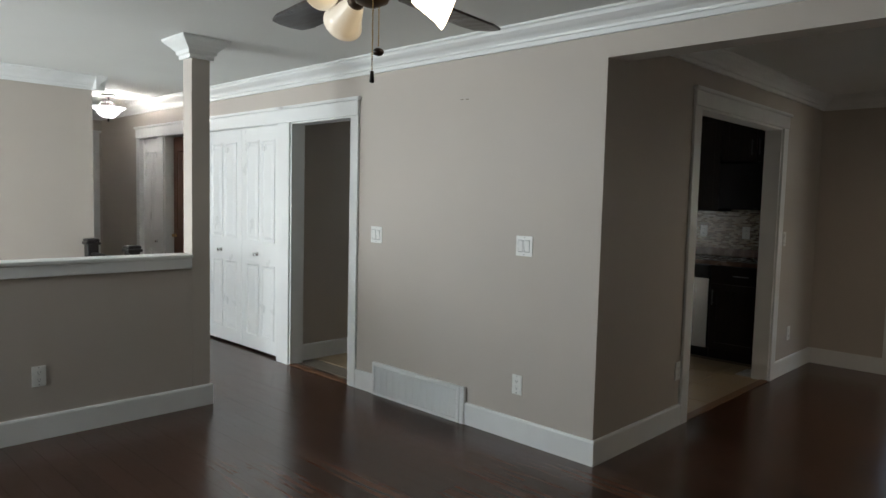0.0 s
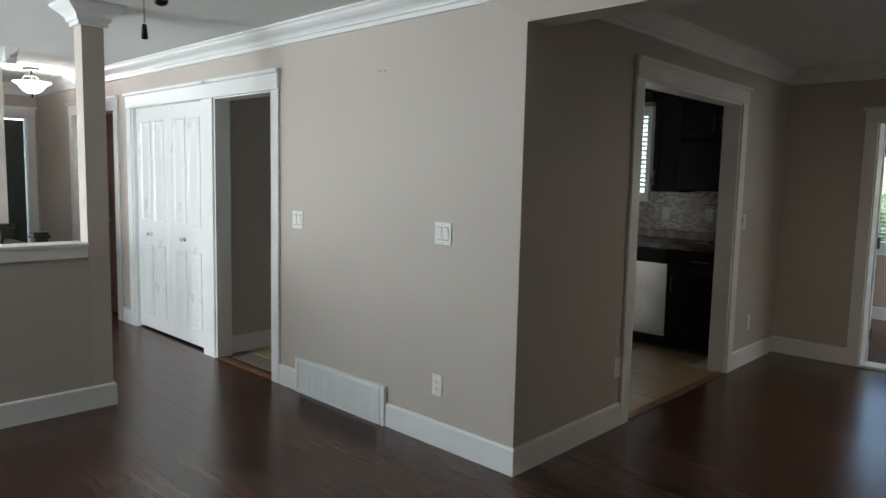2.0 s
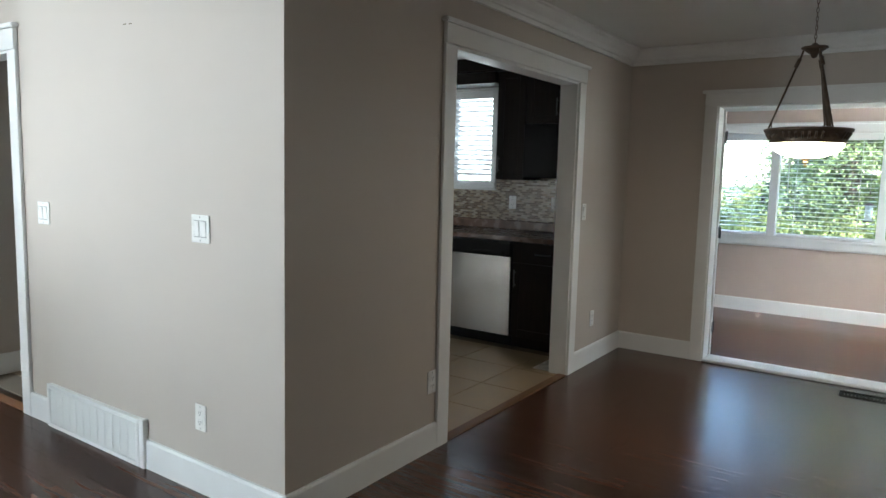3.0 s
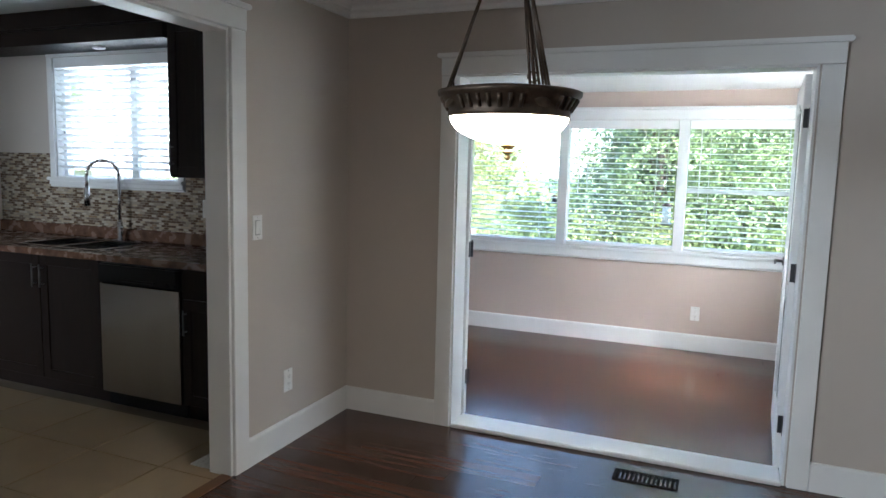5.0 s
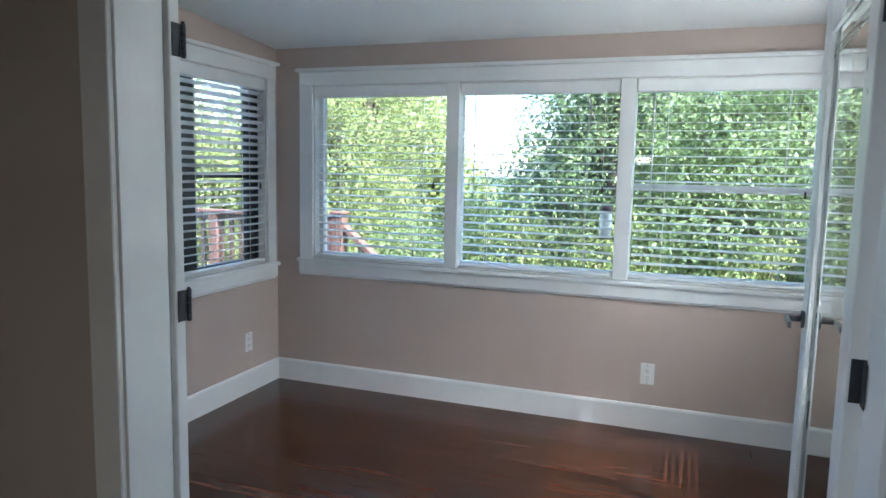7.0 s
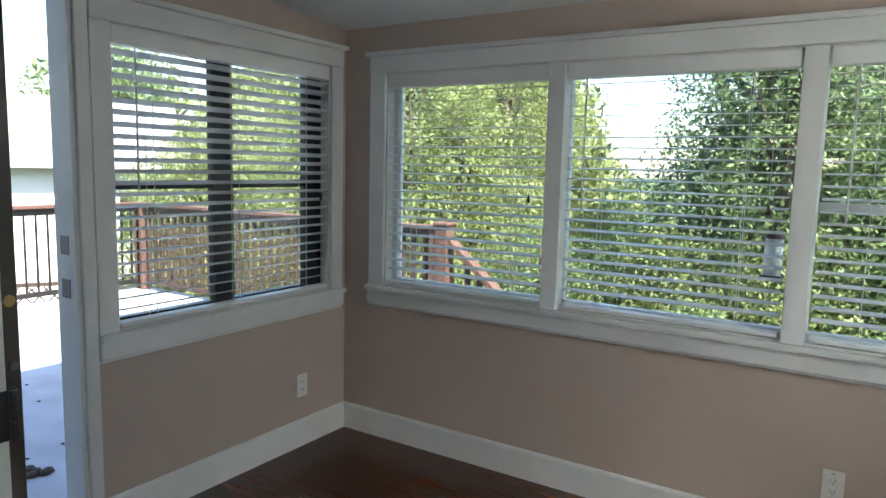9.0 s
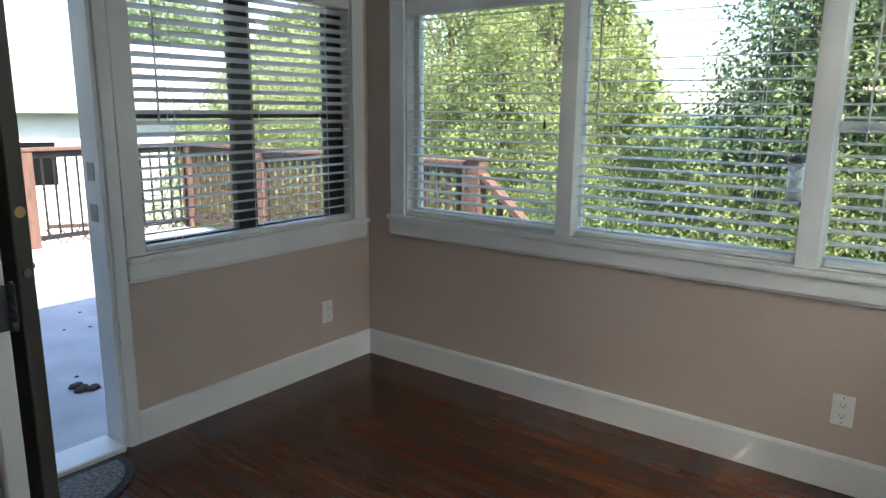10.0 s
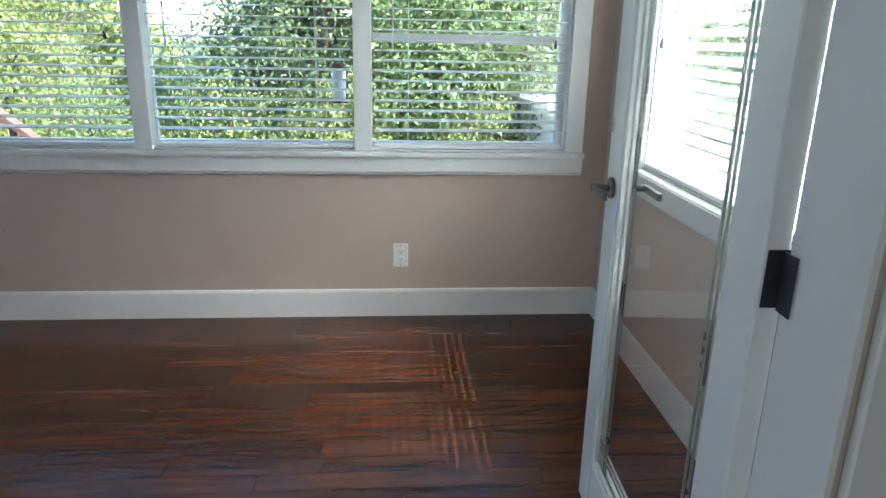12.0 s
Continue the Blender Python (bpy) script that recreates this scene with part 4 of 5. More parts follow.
for i, mt in enumerate((SHADE, SHADE_FAINT, SHADE_FAINT)):
    a = radians(44 + 120 * i)
    m = Matrix.Translation((0.05 * math.cos(a), 0.05 * math.sin(a), -0.4)) @ Matrix.Rotation(a, 4, "Z") @ Matrix.Rotation(radians(-68), 4, "Y")
    bm = rod(bmesh.new(), (0, 0, 0), (0, 0, -0.05), 0.012)
    lathe(bm, [(0.013, -0.045), (0.026, -0.05), (0.026, -0.075), (0.02, -0.08)], 20)
    bmesh.ops.transform(bm, matrix=m, verts=bm.verts[:])
    arm = part("lamp_arm", bm, BRONZE, fan)
    sh = lathe(bmesh.new(), [(0.024, -0.07), (0.03, -0.085), (0.04, -0.12), (0.048, -0.15), (0.062, -0.18), (0.06, -0.18), (0.045, -0.15), (0.036, -0.12), (0.02, -0.085)], 28)
    bmesh.ops.transform(sh, matrix=m, verts=sh.verts[:])
    part("shade", sh, mt, fan, "lit frosted glass bell shade" if mt == SHADE else "frosted glass bell shade given a faint amber glow")
for (cx, cy, L, ball) in ((0.03, -0.02, 0.185, False), (-0.01, 0.035, 0.11, True)):
    ch = bmesh.new()
    z = -0.46
    while z > -0.46 - L:
        lathe(ch, [(0, 0.003), (0.0021, 0.0015), (0.0021, -0.0015), (0, -0.003)], 6, (cx, cy, z))
        z -= 0.0065
    c = part("pull_chain", ch, BRASS, fan, "thin beaded pull chain")
    if ball:
        part("pull", lathe(bmesh.new(), [(0, 0.012), (0.012, 0.008), (0.017, 0), (0.012, -0.008), (0, -0.012)], 16, (cx, cy, z - 0.012)), BLADE, c)
    else:
        part("pull", lathe(bmesh.new(), [(0, 0.002), (0.005, 0), (0.006, -0.015), (0.007, -0.03), (0, -0.032)], 12, (cx, cy, z)), DARKMETAL, c)

# ---- hall: semi-flush lamp, railing, wall scroll ----
hl = thing("hall_ceiling_lamp", pose(-5.55, -0.5, H), "lit alabaster bowl lamp on a black ceiling mount", "ceiling lamp")
part("canopy", lathe(bmesh.new(), [(0, 0), (0.075, -0.001), (0.075, -0.02), (0.06, -0.03), (0, -0.031)], 24), DARKMETAL, hl)
part("stem", rod(bmesh.new(), (0, 0, -0.02), (0, 0, -0.13), 0.01), DARKMETAL, hl)
for a in (0, 120, 240):
    c, s = math.cos(radians(a)), math.sin(radians(a))
    part("arm", curve_rod([(0.012 * c, 0.012 * s, -0.08), (0.05 * c, 0.05 * s, -0.07), (0.085 * c, 0.085 * s, -0.1), (0.09 * c, 0.09 * s, -0.15)], 0.006), DARKMETAL, hl)
part("bowl", lathe(bmesh.new(), [(0.17, -0.135), (0.165, -0.142), (0.12, -0.17), (0.085, -0.215), (0.05, -0.24), (0.0, -0.247), (0.0, -0.243), (0.05, -0.236), (0.08, -0.21), (0.115, -0.166), (0.16, -0.138)], 36), HALLG, hl, "glowing white flared glass bowl")
part("finial", lathe(bmesh.new(), [(0, -0.24), (0.015, -0.248), (0.008, -0.258), (0.011, -0.27), (0, -0.285)], 14), DARKMETAL, hl)
bulb("hall_bulb", (-5.55, -0.5, H - 0.11), 4, (1, 0.95, 0.9), 0.04)

rail = thing("stair_railing", Matrix.Identity(4), "black stained guard rail with square newel posts by the stairwell", "railing")
for x in (-4.44, -3.54):
    nw = part("newel_post", boxes((x - 0.045, x + 0.045, -1.095, -1.005, 0, 0.95), bevel=0.004), NEWEL, rail)
    part("newel_cap", boxes((x - 0.06, x + 0.06, -1.11, -0.99, 0.95, 0.975), (x - 0.052, x + 0.052, -1.102, -0.998, 0.976, 1.0), bevel=0.006), NEWEL, nw)
part("handrail", boxes((-4.394, -3.586, -1.078, -1.022, 0.84, 0.885), bevel=0.01, seg=2), NEWEL, rail)
for i in range(7):
    x = -4.39 + 0.1 * (i + 1)
    part("baluster", boxes((x - 0.014, x + 0.014, -1.064, -1.036, 0, 0.84), bevel=0.003), NEWEL, rail)

scroll = thing("wall_scroll", Matrix.Identity(4), "black curled metal scroll ornament on the stairwell wall", "wall decoration")
def curl(cy, cz, r0, r1, a0, a1, n=22):
    return [(-4.512, cy + (r0 + (r1 - r0) * k / n) * math.cos(radians(a0 + (a1 - a0) * k / n)), cz + (r0 + (r1 - r0) * k / n) * math.sin(radians(a0 + (a1 - a0) * k / n))) for k in range(n + 1)]
part("curl", curve_rod(curl(-2.02, 1.755, 0.055, 0.02, 200, -250), 0.006), DARKMETAL, scroll)
part("curl", curve_rod(curl(-2.14, 1.79, 0.1, 0.03, -60, 300), 0.006), DARKMETAL, scroll)
part("stem", curve_rod([(-4.512, -2.09, 1.70), (-4.512, -2.2, 1.76), (-4.512, -2.34, 1.74), (-4.512, -2.5, 1.79)], 0.006), DARKMETAL, scroll)
part("curl", curve_rod(curl(-2.36, 1.81, 0.09, 0.03, 240, -120), 0.006), DARKMETAL, scroll)

for z, x in ((2.045, -1.03), (2.043, -0.985)):
    solid("wall_scuff", boxes((x - 0.012, x + 0.012, -0.0016, -0.0004, z - 0.0025, z + 0.0025)), GROUT, "small grey scuff on the painted wall", "mark")

# ---- dining room: pendant ----
pd = thing("pendant_lamp", pose(1.493, 2.0, 1.487) @ Matrix.Diagonal((0.9, 0.9, 0.79, 1)), "antique bronze bowl pendant with a lit frosted glass dish", "pendant lamp")
bowl = part("glass_bowl", lathe(bmesh.new(), [(0.18 * math.sin(radians(7.5 * q)), 0.15 - 0.095 * math.cos(radians(7.5 * q))) for q in range(13)], 64), BOWL, pd, "glowing frosted glass dish")
# unlit opaque liner, added to keep the dish's glow off the arms
part("unlit_liner", lathe(bmesh.new(), [(0.176, 0.15), (0.172, 0.15), (0.15, 0.112), (0.1, 0.083), (0.0, 0.064)], 48), FROST, bowl, "unlit frosted inner face that shields the arms from the glow")
ring = part("rim", lathe(bmesh.new(), [(0.176, 0.148), (0.184, 0.145), (0.186, 0.158), (0.183, 0.165), (0.192, 0.185), (0.206, 0.21), (0.217, 0.218), (0.219, 0.232), (0.208, 0.236), (0.17, 0.228), (0.165, 0.16), (0.176, 0.148)], 64), BRONZE, pd, "moulded bronze rim")
for i in range(40):
    if i % 10 in (4, 5, 6):
        continue
    a = 2 * math.pi * i / 40
    part("reed", rod(bmesh.new(), (0.186 * math.cos(a), 0.186 * math.sin(a), 0.168), (0.206 * math.cos(a), 0.206 * math.sin(a), 0.208), 0.0055, 0.007, seg=6), BRONZE, ring)
for k in range(4):
    a = 2 * math.pi * (k * 10 + 5) / 40
    md = lathe(bmesh.new(), [(0, 0.008), (0.014, 0.006), (0.022, 0.001), (0.026, 0)], 16)
    bmesh.ops.transform(md, matrix=Matrix.Translation((0.197 * math.cos(a), 0.197 * math.sin(a), 0.19)) @ Matrix.Rotation(a, 4, "Z") @ Matrix.Rotation(radians(62), 4, "Y"), verts=md.verts[:])
    part("medallion", md, BRONZE, ring)
part("finial", lathe(bmesh.new(), [(0, 0.0), (0.006, 0.003), (0.01, 0.012), (0.006, 0.02), (0.014, 0.026), (0.016, 0.034), (0.01, 0.04), (0.02, 0.048), (0.028, 0.056), (0, 0.06)], 20), BRASS, pd, "brass finial under the dish")
part("hub", lathe(bmesh.new(), [(0, 0.66), (0.012, 0.665), (0.02, 0.685), (0.05, 0.708), (0.066, 0.72), (0.064, 0.728), (0.02, 0.734), (0.012, 0.75), (0, 0.751)], 24), BRONZE, pd)
for k in range(3):
    a = radians(187.6 + 120 * k)
    c, s = math.cos(a), math.sin(a)
    arm = part("arm", curve_rod([(0.052 * c, 0.052 * s, 0.71), (0.062 * c, 0.062 * s, 0.67), (0.198 * c, 0.198 * s, 0.228)], 0.0055), BRONZE, pd)
    for dd in (-0.014, 0.014):
        part("arm_side", curve_rod([(0.075 * c, 0.075 * s, 0.63), (0.196 * c - dd * s, 0.196 * s + dd * c, 0.232)], 0.0042), BRONZE, arm)
    part("collar", rod(bmesh.new(), (0.066 * c, 0.066 * s, 0.66), (0.084 * c, 0.084 * s, 0.61), 0.011), BRONZE, arm)
    lp = [(0.18 * c + 0.016 * math.cos(q) * -s, 0.18 * s + 0.016 * math.cos(q) * c, 0.262 + 0.016 * math.sin(q)) for q in (2 * math.pi * j / 12 for j in range(13))]
    part("loop", curve_rod(lp, 0.003), BRONZE, arm)
z = 0.75
k = 0
while z < 1.15:
    ln = [((0.006 * math.cos(q)) * (k % 2), (0.006 * math.cos(q)) * (1 - k % 2), z + 0.013 + 0.016 * math.sin(q)) for q in (2 * math.pi * j / 10 for j in range(11))]
    part("chain_link", curve_rod(ln, 0.0022, 6), BRONZE, pd)
    z += 0.026
    k += 1
part("canopy", lathe(bmesh.new(), [(0, 1.174), (0.06, 1.173), (0.06, 1.16), (0.02, 1.145), (0, 1.144)], 24), BRONZE, pd)

# ---- kitchen ----
def cabinet(name, x0, x1, y0, y1, z0, z1, doors, label, handle_low=True, drawer=False):
    c = thing(name, pose(x0, y0, z0), label, "cabinet", "dark kitchen cabinets")
    W, D, Z = x1 - x0, y1 - y0, z1 - z0
    part("body", boxes((0, W, 0.02, D, 0, Z), bevel=0.001), CAB, c)
    w = W / doors
    zt = Z - 0.17 if drawer else Z
    for i in range(doors):
        a0, a1 = i * w + 0.003, (i + 1) * w - 0.003
        d = part("door", boxes((a0, a0 + 0.06, 0, 0.019, 0.004, zt - 0.004), (a1 - 0.06, a1, 0, 0.019, 0.004, zt - 0.004), (a0 + 0.06, a1 - 0.06, 0, 0.019, 0.004, 0.064), (a0 + 0.06, a1 - 0.06, 0, 0.019, zt - 0.064, zt - 0.004), (a0 + 0.06, a1 - 0.06, 0.007, 0.019, 0.064, zt - 0.064), bevel=0.0015), CAB, c)
        hx = a1 - 0.03 if i % 2 == 0 and doors > 1 else a0 + 0.03
        hz = zt - 0.2 if not handle_low else 0.06
        hb = rod(bmesh.new(), (hx, -0.028, hz), (hx, -0.028, hz + 0.14), 0.005)
        rod(hb, (hx, 0, hz + 0.02), (hx, -0.028, hz + 0.02), 0.004), rod(hb, (hx, 0, hz + 0.12), (hx, -0.028, hz + 0.12), 0.004)
        part("handle", hb, NICKEL, d, "slim metal bar handle")
        if drawer:
            dr = part("drawer", boxes((a0, a1, 0, 0.019, zt, Z - 0.006), bevel=0.002), CAB, c)
            hb = rod(bmesh.new(), ((a0 + a1) / 2 - 0.07, -0.028, zt + 0.08), ((a0 + a1) / 2 + 0.07, -0.028, zt + 0.08), 0.005)
            for q in (-0.05, 0.05):
                rod(hb, ((a0 + a1) / 2 + q, 0, zt + 0.08), ((a0 + a1) / 2 + q, -0.028, zt + 0.08), 0.004)
            part("handle", hb, NICKEL, dr, "slim metal bar handle")
    return c


cabinet("base_cabinet", -3.0, -2.31, 3.06, 3.668, 0.1, 0.88, 2, "dark espresso base cabinet under the worktop", False)
cabinet("sink_cabinet", -2.305, -1.305, 3.06, 3.668, 0.1, 0.88, 2, "dark espresso sink cabinet under the worktop", False)
cabinet("base_cabinet", -0.685, -0.125, 3.06, 3.668, 0.1, 0.88, 1, "dark espresso base cabinet with a drawer", False, True)
solid("toe_kick", boxes((-3.0, -0.125, 3.13, 3.66, 0.0, 0.099)), CAB, "dark recessed plinth under the base cabinets", "plinth")
dw = thing("dishwasher", pose(-1.3, 3.05, 0), "stainless steel dishwasher with a black control panel", "dishwasher")
part("body", boxes((0.005, 0.608, 0.03, 0.6, 0.105, 0.875)), BLACKP, dw)
part("door", boxes((0.008, 0.605, 0, 0.03, 0.1, 0.752), bevel=0.004), STEEL, dw, "brushed stainless steel door")
pn = part("control_panel", boxes((0.008, 0.605, -0.012, 0.03, 0.76, 0.872), bevel=0.008, seg=2), BLACKP, dw, "glossy black control panel")
part("grip", boxes((0.2, 0.45, -0.02, -0.012, 0.775, 0.79), bevel=0.003), BLACKP, pn)
part("kick_plate", boxes((0.008, 0.605, 0.05, 0.07, 0.01, 0.096)), BLACKP, dw)
ct = thing("worktop", Matrix.Identity(4), "brown marbled laminate worktop with a raised back edge", "worktop")
part("slab", boxes((-3.0, -2.1, 3.03, 3.668, 0.882, 0.92), (-1.42, -0.122, 3.03, 3.668, 0.882, 0.92), (-2.1, -1.42, 3.03, 3.14, 0.882, 0.92), (-2.1, -1.42, 3.56, 3.668, 0.882, 0.92)), COUNTER, ct)
part("back_edge", boxes((-3.0, -0.122, 3.648, 3.668, 0.921, 1.0), bevel=0.004), COUNTER, ct)
solid("backsplash", boxes((-3.0, -2.46, 3.672, 3.679, 0.921, 1.5), (-2.46, -1.21, 3.672, 3.679, 0.921, 1.26), (-1.21, -0.121, 3.672, 3.679, 0.921, 1.5)), MOSAIC, "mosaic strip tile backsplash in browns and creams", "backsplash", "structure")
sk = thing("kitchen_sink", pose(-1.76, 3.35, 0.92), "double stainless steel sink set in the worktop", "sink")
part("rim", boxes((-0.36, 0.36, -0.23, -0.2, 0.0005, 0.006), (-0.36, 0.36, 0.2, 0.23, 0.0005, 0.006), (-0.36, -0.33, -0.2, 0.2, 0.0005, 0.006), (0.33, 0.36, -0.2, 0.2, 0.0005, 0.006), (-0.015, 0.015, -0.2, 0.2, 0.0, 0.006), bevel=0.002), STEEL, sk)
for x0, x1 in ((-0.33, -0.015), (0.015, 0.33)):
    part("basin", boxes((x0, x1, -0.2, 0.2, -0.17, -0.165), (x0, x0 + 0.004, -0.2, 0.2, -0.165, 0), (x1 - 0.004, x1, -0.2, 0.2, -0.165, 0), (x0 + 0.004, x1 - 0.004, -0.2, -0.196, -0.165, 0), (x0 + 0.004, x1 - 0.004, 0.196, 0.2, -0.165, 0)), STEEL, sk)
tap = thing("kitchen_faucet", pose(-1.72, 3.6, 0.921, 0, 0, -115), "tall chrome gooseneck spring faucet", "faucet")
part("base", lathe(bmesh.new(), [(0.03, 0), (0.03, 0.01), (0.02, 0.02), (0.018, 0.12), (0.014, 0.13), (0.0, 0.131)], 20), CHROME, tap)
arc = [(0, 0, 0.12), (0, 0, 0.44)] + [(0.1 - 0.1 * math.cos(radians(q)), 0, 0.44 + 0.1 * math.sin(radians(q))) for q in range(20, 181, 20)] + [(0.2, 0, 0.36)]
nk = part("neck", curve_rod(arc, 0.011, 12), CHROME, tap)
part("spray_head", rod(bmesh.new(), (0.2, 0, 0.36), (0.2, 0, 0.24), 0.016, 0.02, 16), CHROME, nk)
part("lever", rod(bmesh.new(), (0, 0.018, 0.07), (0.02, 0.09, 0.1), 0.007), CHROME, tap)
cabinet("wall_cabinet", -1.045, -0.772, 3.36, 3.668, 1.368, 2.28, 1, "dark espresso wall cabinet over the worktop", True)
cabinet("wall_cabinet", -0.768, -0.125, 3.36, 3.668, 1.835, 2.28, 2, "dark espresso wall cabinet above the microwave", True)
mw = thing("microwave", pose(-0.766, 3.32, 1.39), "black over-range microwave under a wall cabinet", "microwave")
part("body", boxes((0, 0.64, 0.02, 0.345, 0, 0.44), bevel=0.003), BLACKP, mw)
part("door", boxes((0.004, 0.48, 0, 0.019, 0.01, 0.43), bevel=0.004), BLACKP, mw)
part("control_panel", boxes((0.485, 0.636, 0, 0.019, 0.01, 0.43), bevel=0.004), BLACKP, mw)
part("handle", rod(bmesh.new(), (0.45, -0.03, 0.06), (0.45, -0.03, 0.38), 0.01), BLACKP, mw)
vl = thing("cabinet_valance", pose(-3.0, 3.36, 2.19), "dark espresso valance board over the kitchen window", "valance")
part("board", boxes((0, 1.925, 0.0, 0.305, 0, 0.09), bevel=0.002), CAB, vl)
part("cornice", boxes((0, 2.876, -0.03, 0.308, 0.092, 0.16), bevel=0.01, seg=2), CAB, vl)
part("riser", boxes((0, 2.876, 0.03, 0.308, 0.161, 0.223)), CAB, vl)
pk = solid("puck_light", lathe(bmesh.new(), [(0, 0), (0.04, -0.001), (0.04, -0.012), (0.03, -0.018), (0, -0.019)], 20, (-1.75, 3.5, 2.19)), PLATE, "small white puck light under the valance", "lamp")

# door mat in the sunroom
mt = thing("door_mat", pose(-0.42, 4.27, 0.0, 0, 0, 0), "half-round grey speckled mat with a black edge", "door mat")
for nm, r, z0, z1, mm in (("edge", 0.36, 0.0006, 0.008, MATEDGE), ("rubbed_face", 0.325, 0.0082, 0.014, MATM)):
    bm = bmesh.new()
    o = [(0.0 + (0.03 if nm == "rubbed_face" else 0), -r), *[(r * 0.72 * math.cos(q) + 0.05, r * math.sin(q)) for q in (radians(-90 + 10 * i) for i in range(19))], (0.0 + (0.03 if nm == "rubbed_face" else 0), r)]
    lo, hi = [bm.verts.new((x, y, z0)) for x, y in o], [bm.verts.new((x, y, z1)) for x, y in o]
    bm.faces.new(hi), bm.faces.new(lo[::-1])
    for i in range(len(o)):
        bm.faces.new((lo[i], lo[(i + 1) % len(o)], hi[(i + 1) % len(o)], hi[i]))
    part(nm, bm, mm, mt)


# ---- outside: ground, deck, railings, neighbours, trees ----
solid("ground", boxes((-400, 400, -400, 400, -2.9, -2.7)), GRASS, "green garden ground falling away below the deck", "ground", "structure")
solid("deck", boxes((-5.4, -0.6, 3.83, 8.2, -0.22, -0.06), (-5.4, -3.13, 0.9, 3.83, -0.22, -0.06)), DECK, "pale weathered deck with a coated floor", "deck", "structure")
for x in (-5.2, -3.0, -1.0):
    for y in (4.2, 8.0):
        solid("deck_post", boxes((x - 0.07, x + 0.07, y - 0.07, y + 0.07, -2.7, -0.221)), REDWOOD, "square stained post under the deck", "post", "structure")
for i in range(26):
    x, y = random.uniform(-3.2, -0.9), random.uniform(4.2, 6.5)
    bm = lathe(bmesh.new(), [(0, 0.0), (0.012, 0.002), (0.009, 0.006), (0, 0.008)], 6, (x, y, -0.06))
    solid("dry_leaf", bm, BARK, "small dry leaf litter on the deck", "leaf litter", group="deck litter")
bm = bmesh.new()
for i in range(7):
    lathe(bm, [(0, 0.0), (0.03, 0.004), (0.022, 0.02), (0, 0.026)], 7, (-1.36 + random.uniform(-0.05, 0.05), 4.93 + random.uniform(-0.04, 0.04), -0.06))
solid("leaf_clump", bm, BARK, "clump of dry leaves lying on the deck", "leaf litter", group="deck litter")


def railing(name, p, q, posts, mat_post, mat_bal, label, metal=False):
    """Top rail, bottom rail, posts and balusters from p to q on the deck."""
    p, q = Vector(p), Vector(q)
    d = (q - p)
    L = d.length
    t = thing(name, Matrix.Translation(p) @ Matrix.Rotation(math.atan2(d.y, d.x), 4, "Z"), label, "railing")
    part("top_rail", boxes((0, L, -0.06, 0.06, 0.98, 1.015), bevel=0.005), mat_post, t, "flat red-brown top rail")
    part("sub_rail", boxes((0.05, L - 0.05, -0.02, 0.02, 0.91, 0.979), bevel=0.003), mat_bal, t)
    part("bottom_rail", boxes((0.05, L - 0.05, -0.02, 0.02, 0.07, 0.12), bevel=0.003), mat_bal, t)
    for i in range(posts):
        x = L * i / (posts - 1)
        part("post", boxes((x - 0.05, x + 0.05, -0.05, 0.05, 0, 0.979), bevel=0.004), mat_post, t)
    w = 0.009 if metal else 0.018
    n = int(L / 0.115)
    for i in range(1, n):
        x = L * i / n
        part("baluster", boxes((x - w, x + w, -w, w, 0.12, 0.91)), mat_bal, t)
    return t


railing("deck_railing", (-5.3, 1.0, -0.06), (-5.3, 8.1, -0.06), 5, REDWOOD, DARKMETAL, "red-brown deck railing with thin dark balusters", True)
railing("deck_railing", (-5.25, 8.1, -0.06), (-1.16, 8.1, -0.06), 4, REDWOOD, DARKWOOD, "red-brown wooden deck railing in sun")
np_ = thing("stair_newel", pose(-1.09, 8.1, -0.06), "red-brown square newel post at the head of the deck stairs", "post")
part("shaft", boxes((-0.06, 0.06, -0.06, 0.06, 0, 1.02), bevel=0.005), REDWOOD, np_)
part("cap", boxes((-0.075, 0.075, -0.075, 0.075, 1.021, 1.05), bevel=0.008), REDWOOD, np_)
sr = thing("stair_handrail", pose(-1.03, 8.1, 0.85, 0, 40, 0), "dark sloping handrail of the stairs down from the deck", "handrail")
part("top_rail", boxes((0, 3.4, -0.05, 0.05, -0.03, 0.02), bevel=0.005), REDWOOD, sr)
part("lower_rail", boxes((0.2, 3.4, -0.02, 0.02, -0.62, -0.56), bevel=0.003), DARKWOOD, sr)
for i in range(20):
    bm = boxes((-0.018, 0.018, -0.018, 0.018, -0.66, 0.0))
    bmesh.ops.transform(bm, matrix=Matrix.Translation((0.25 + i * 0.155, 0, -0.03)) @ Matrix.Rotation(radians(-40), 4, "Y"), verts=bm.verts[:])
    part("baluster", bm, DARKWOOD, sr)
for i in range(11):
    solid("stair_tread", boxes((-0.95 + i * 0.25, -0.68 + i * 0.25, 8.16, 9.0, -0.24 - i * 0.21, -0.2 - i * 0.21), bevel=0.004), DARKWOOD, "dark wooden tread of the deck stairs", "stair", "structure")

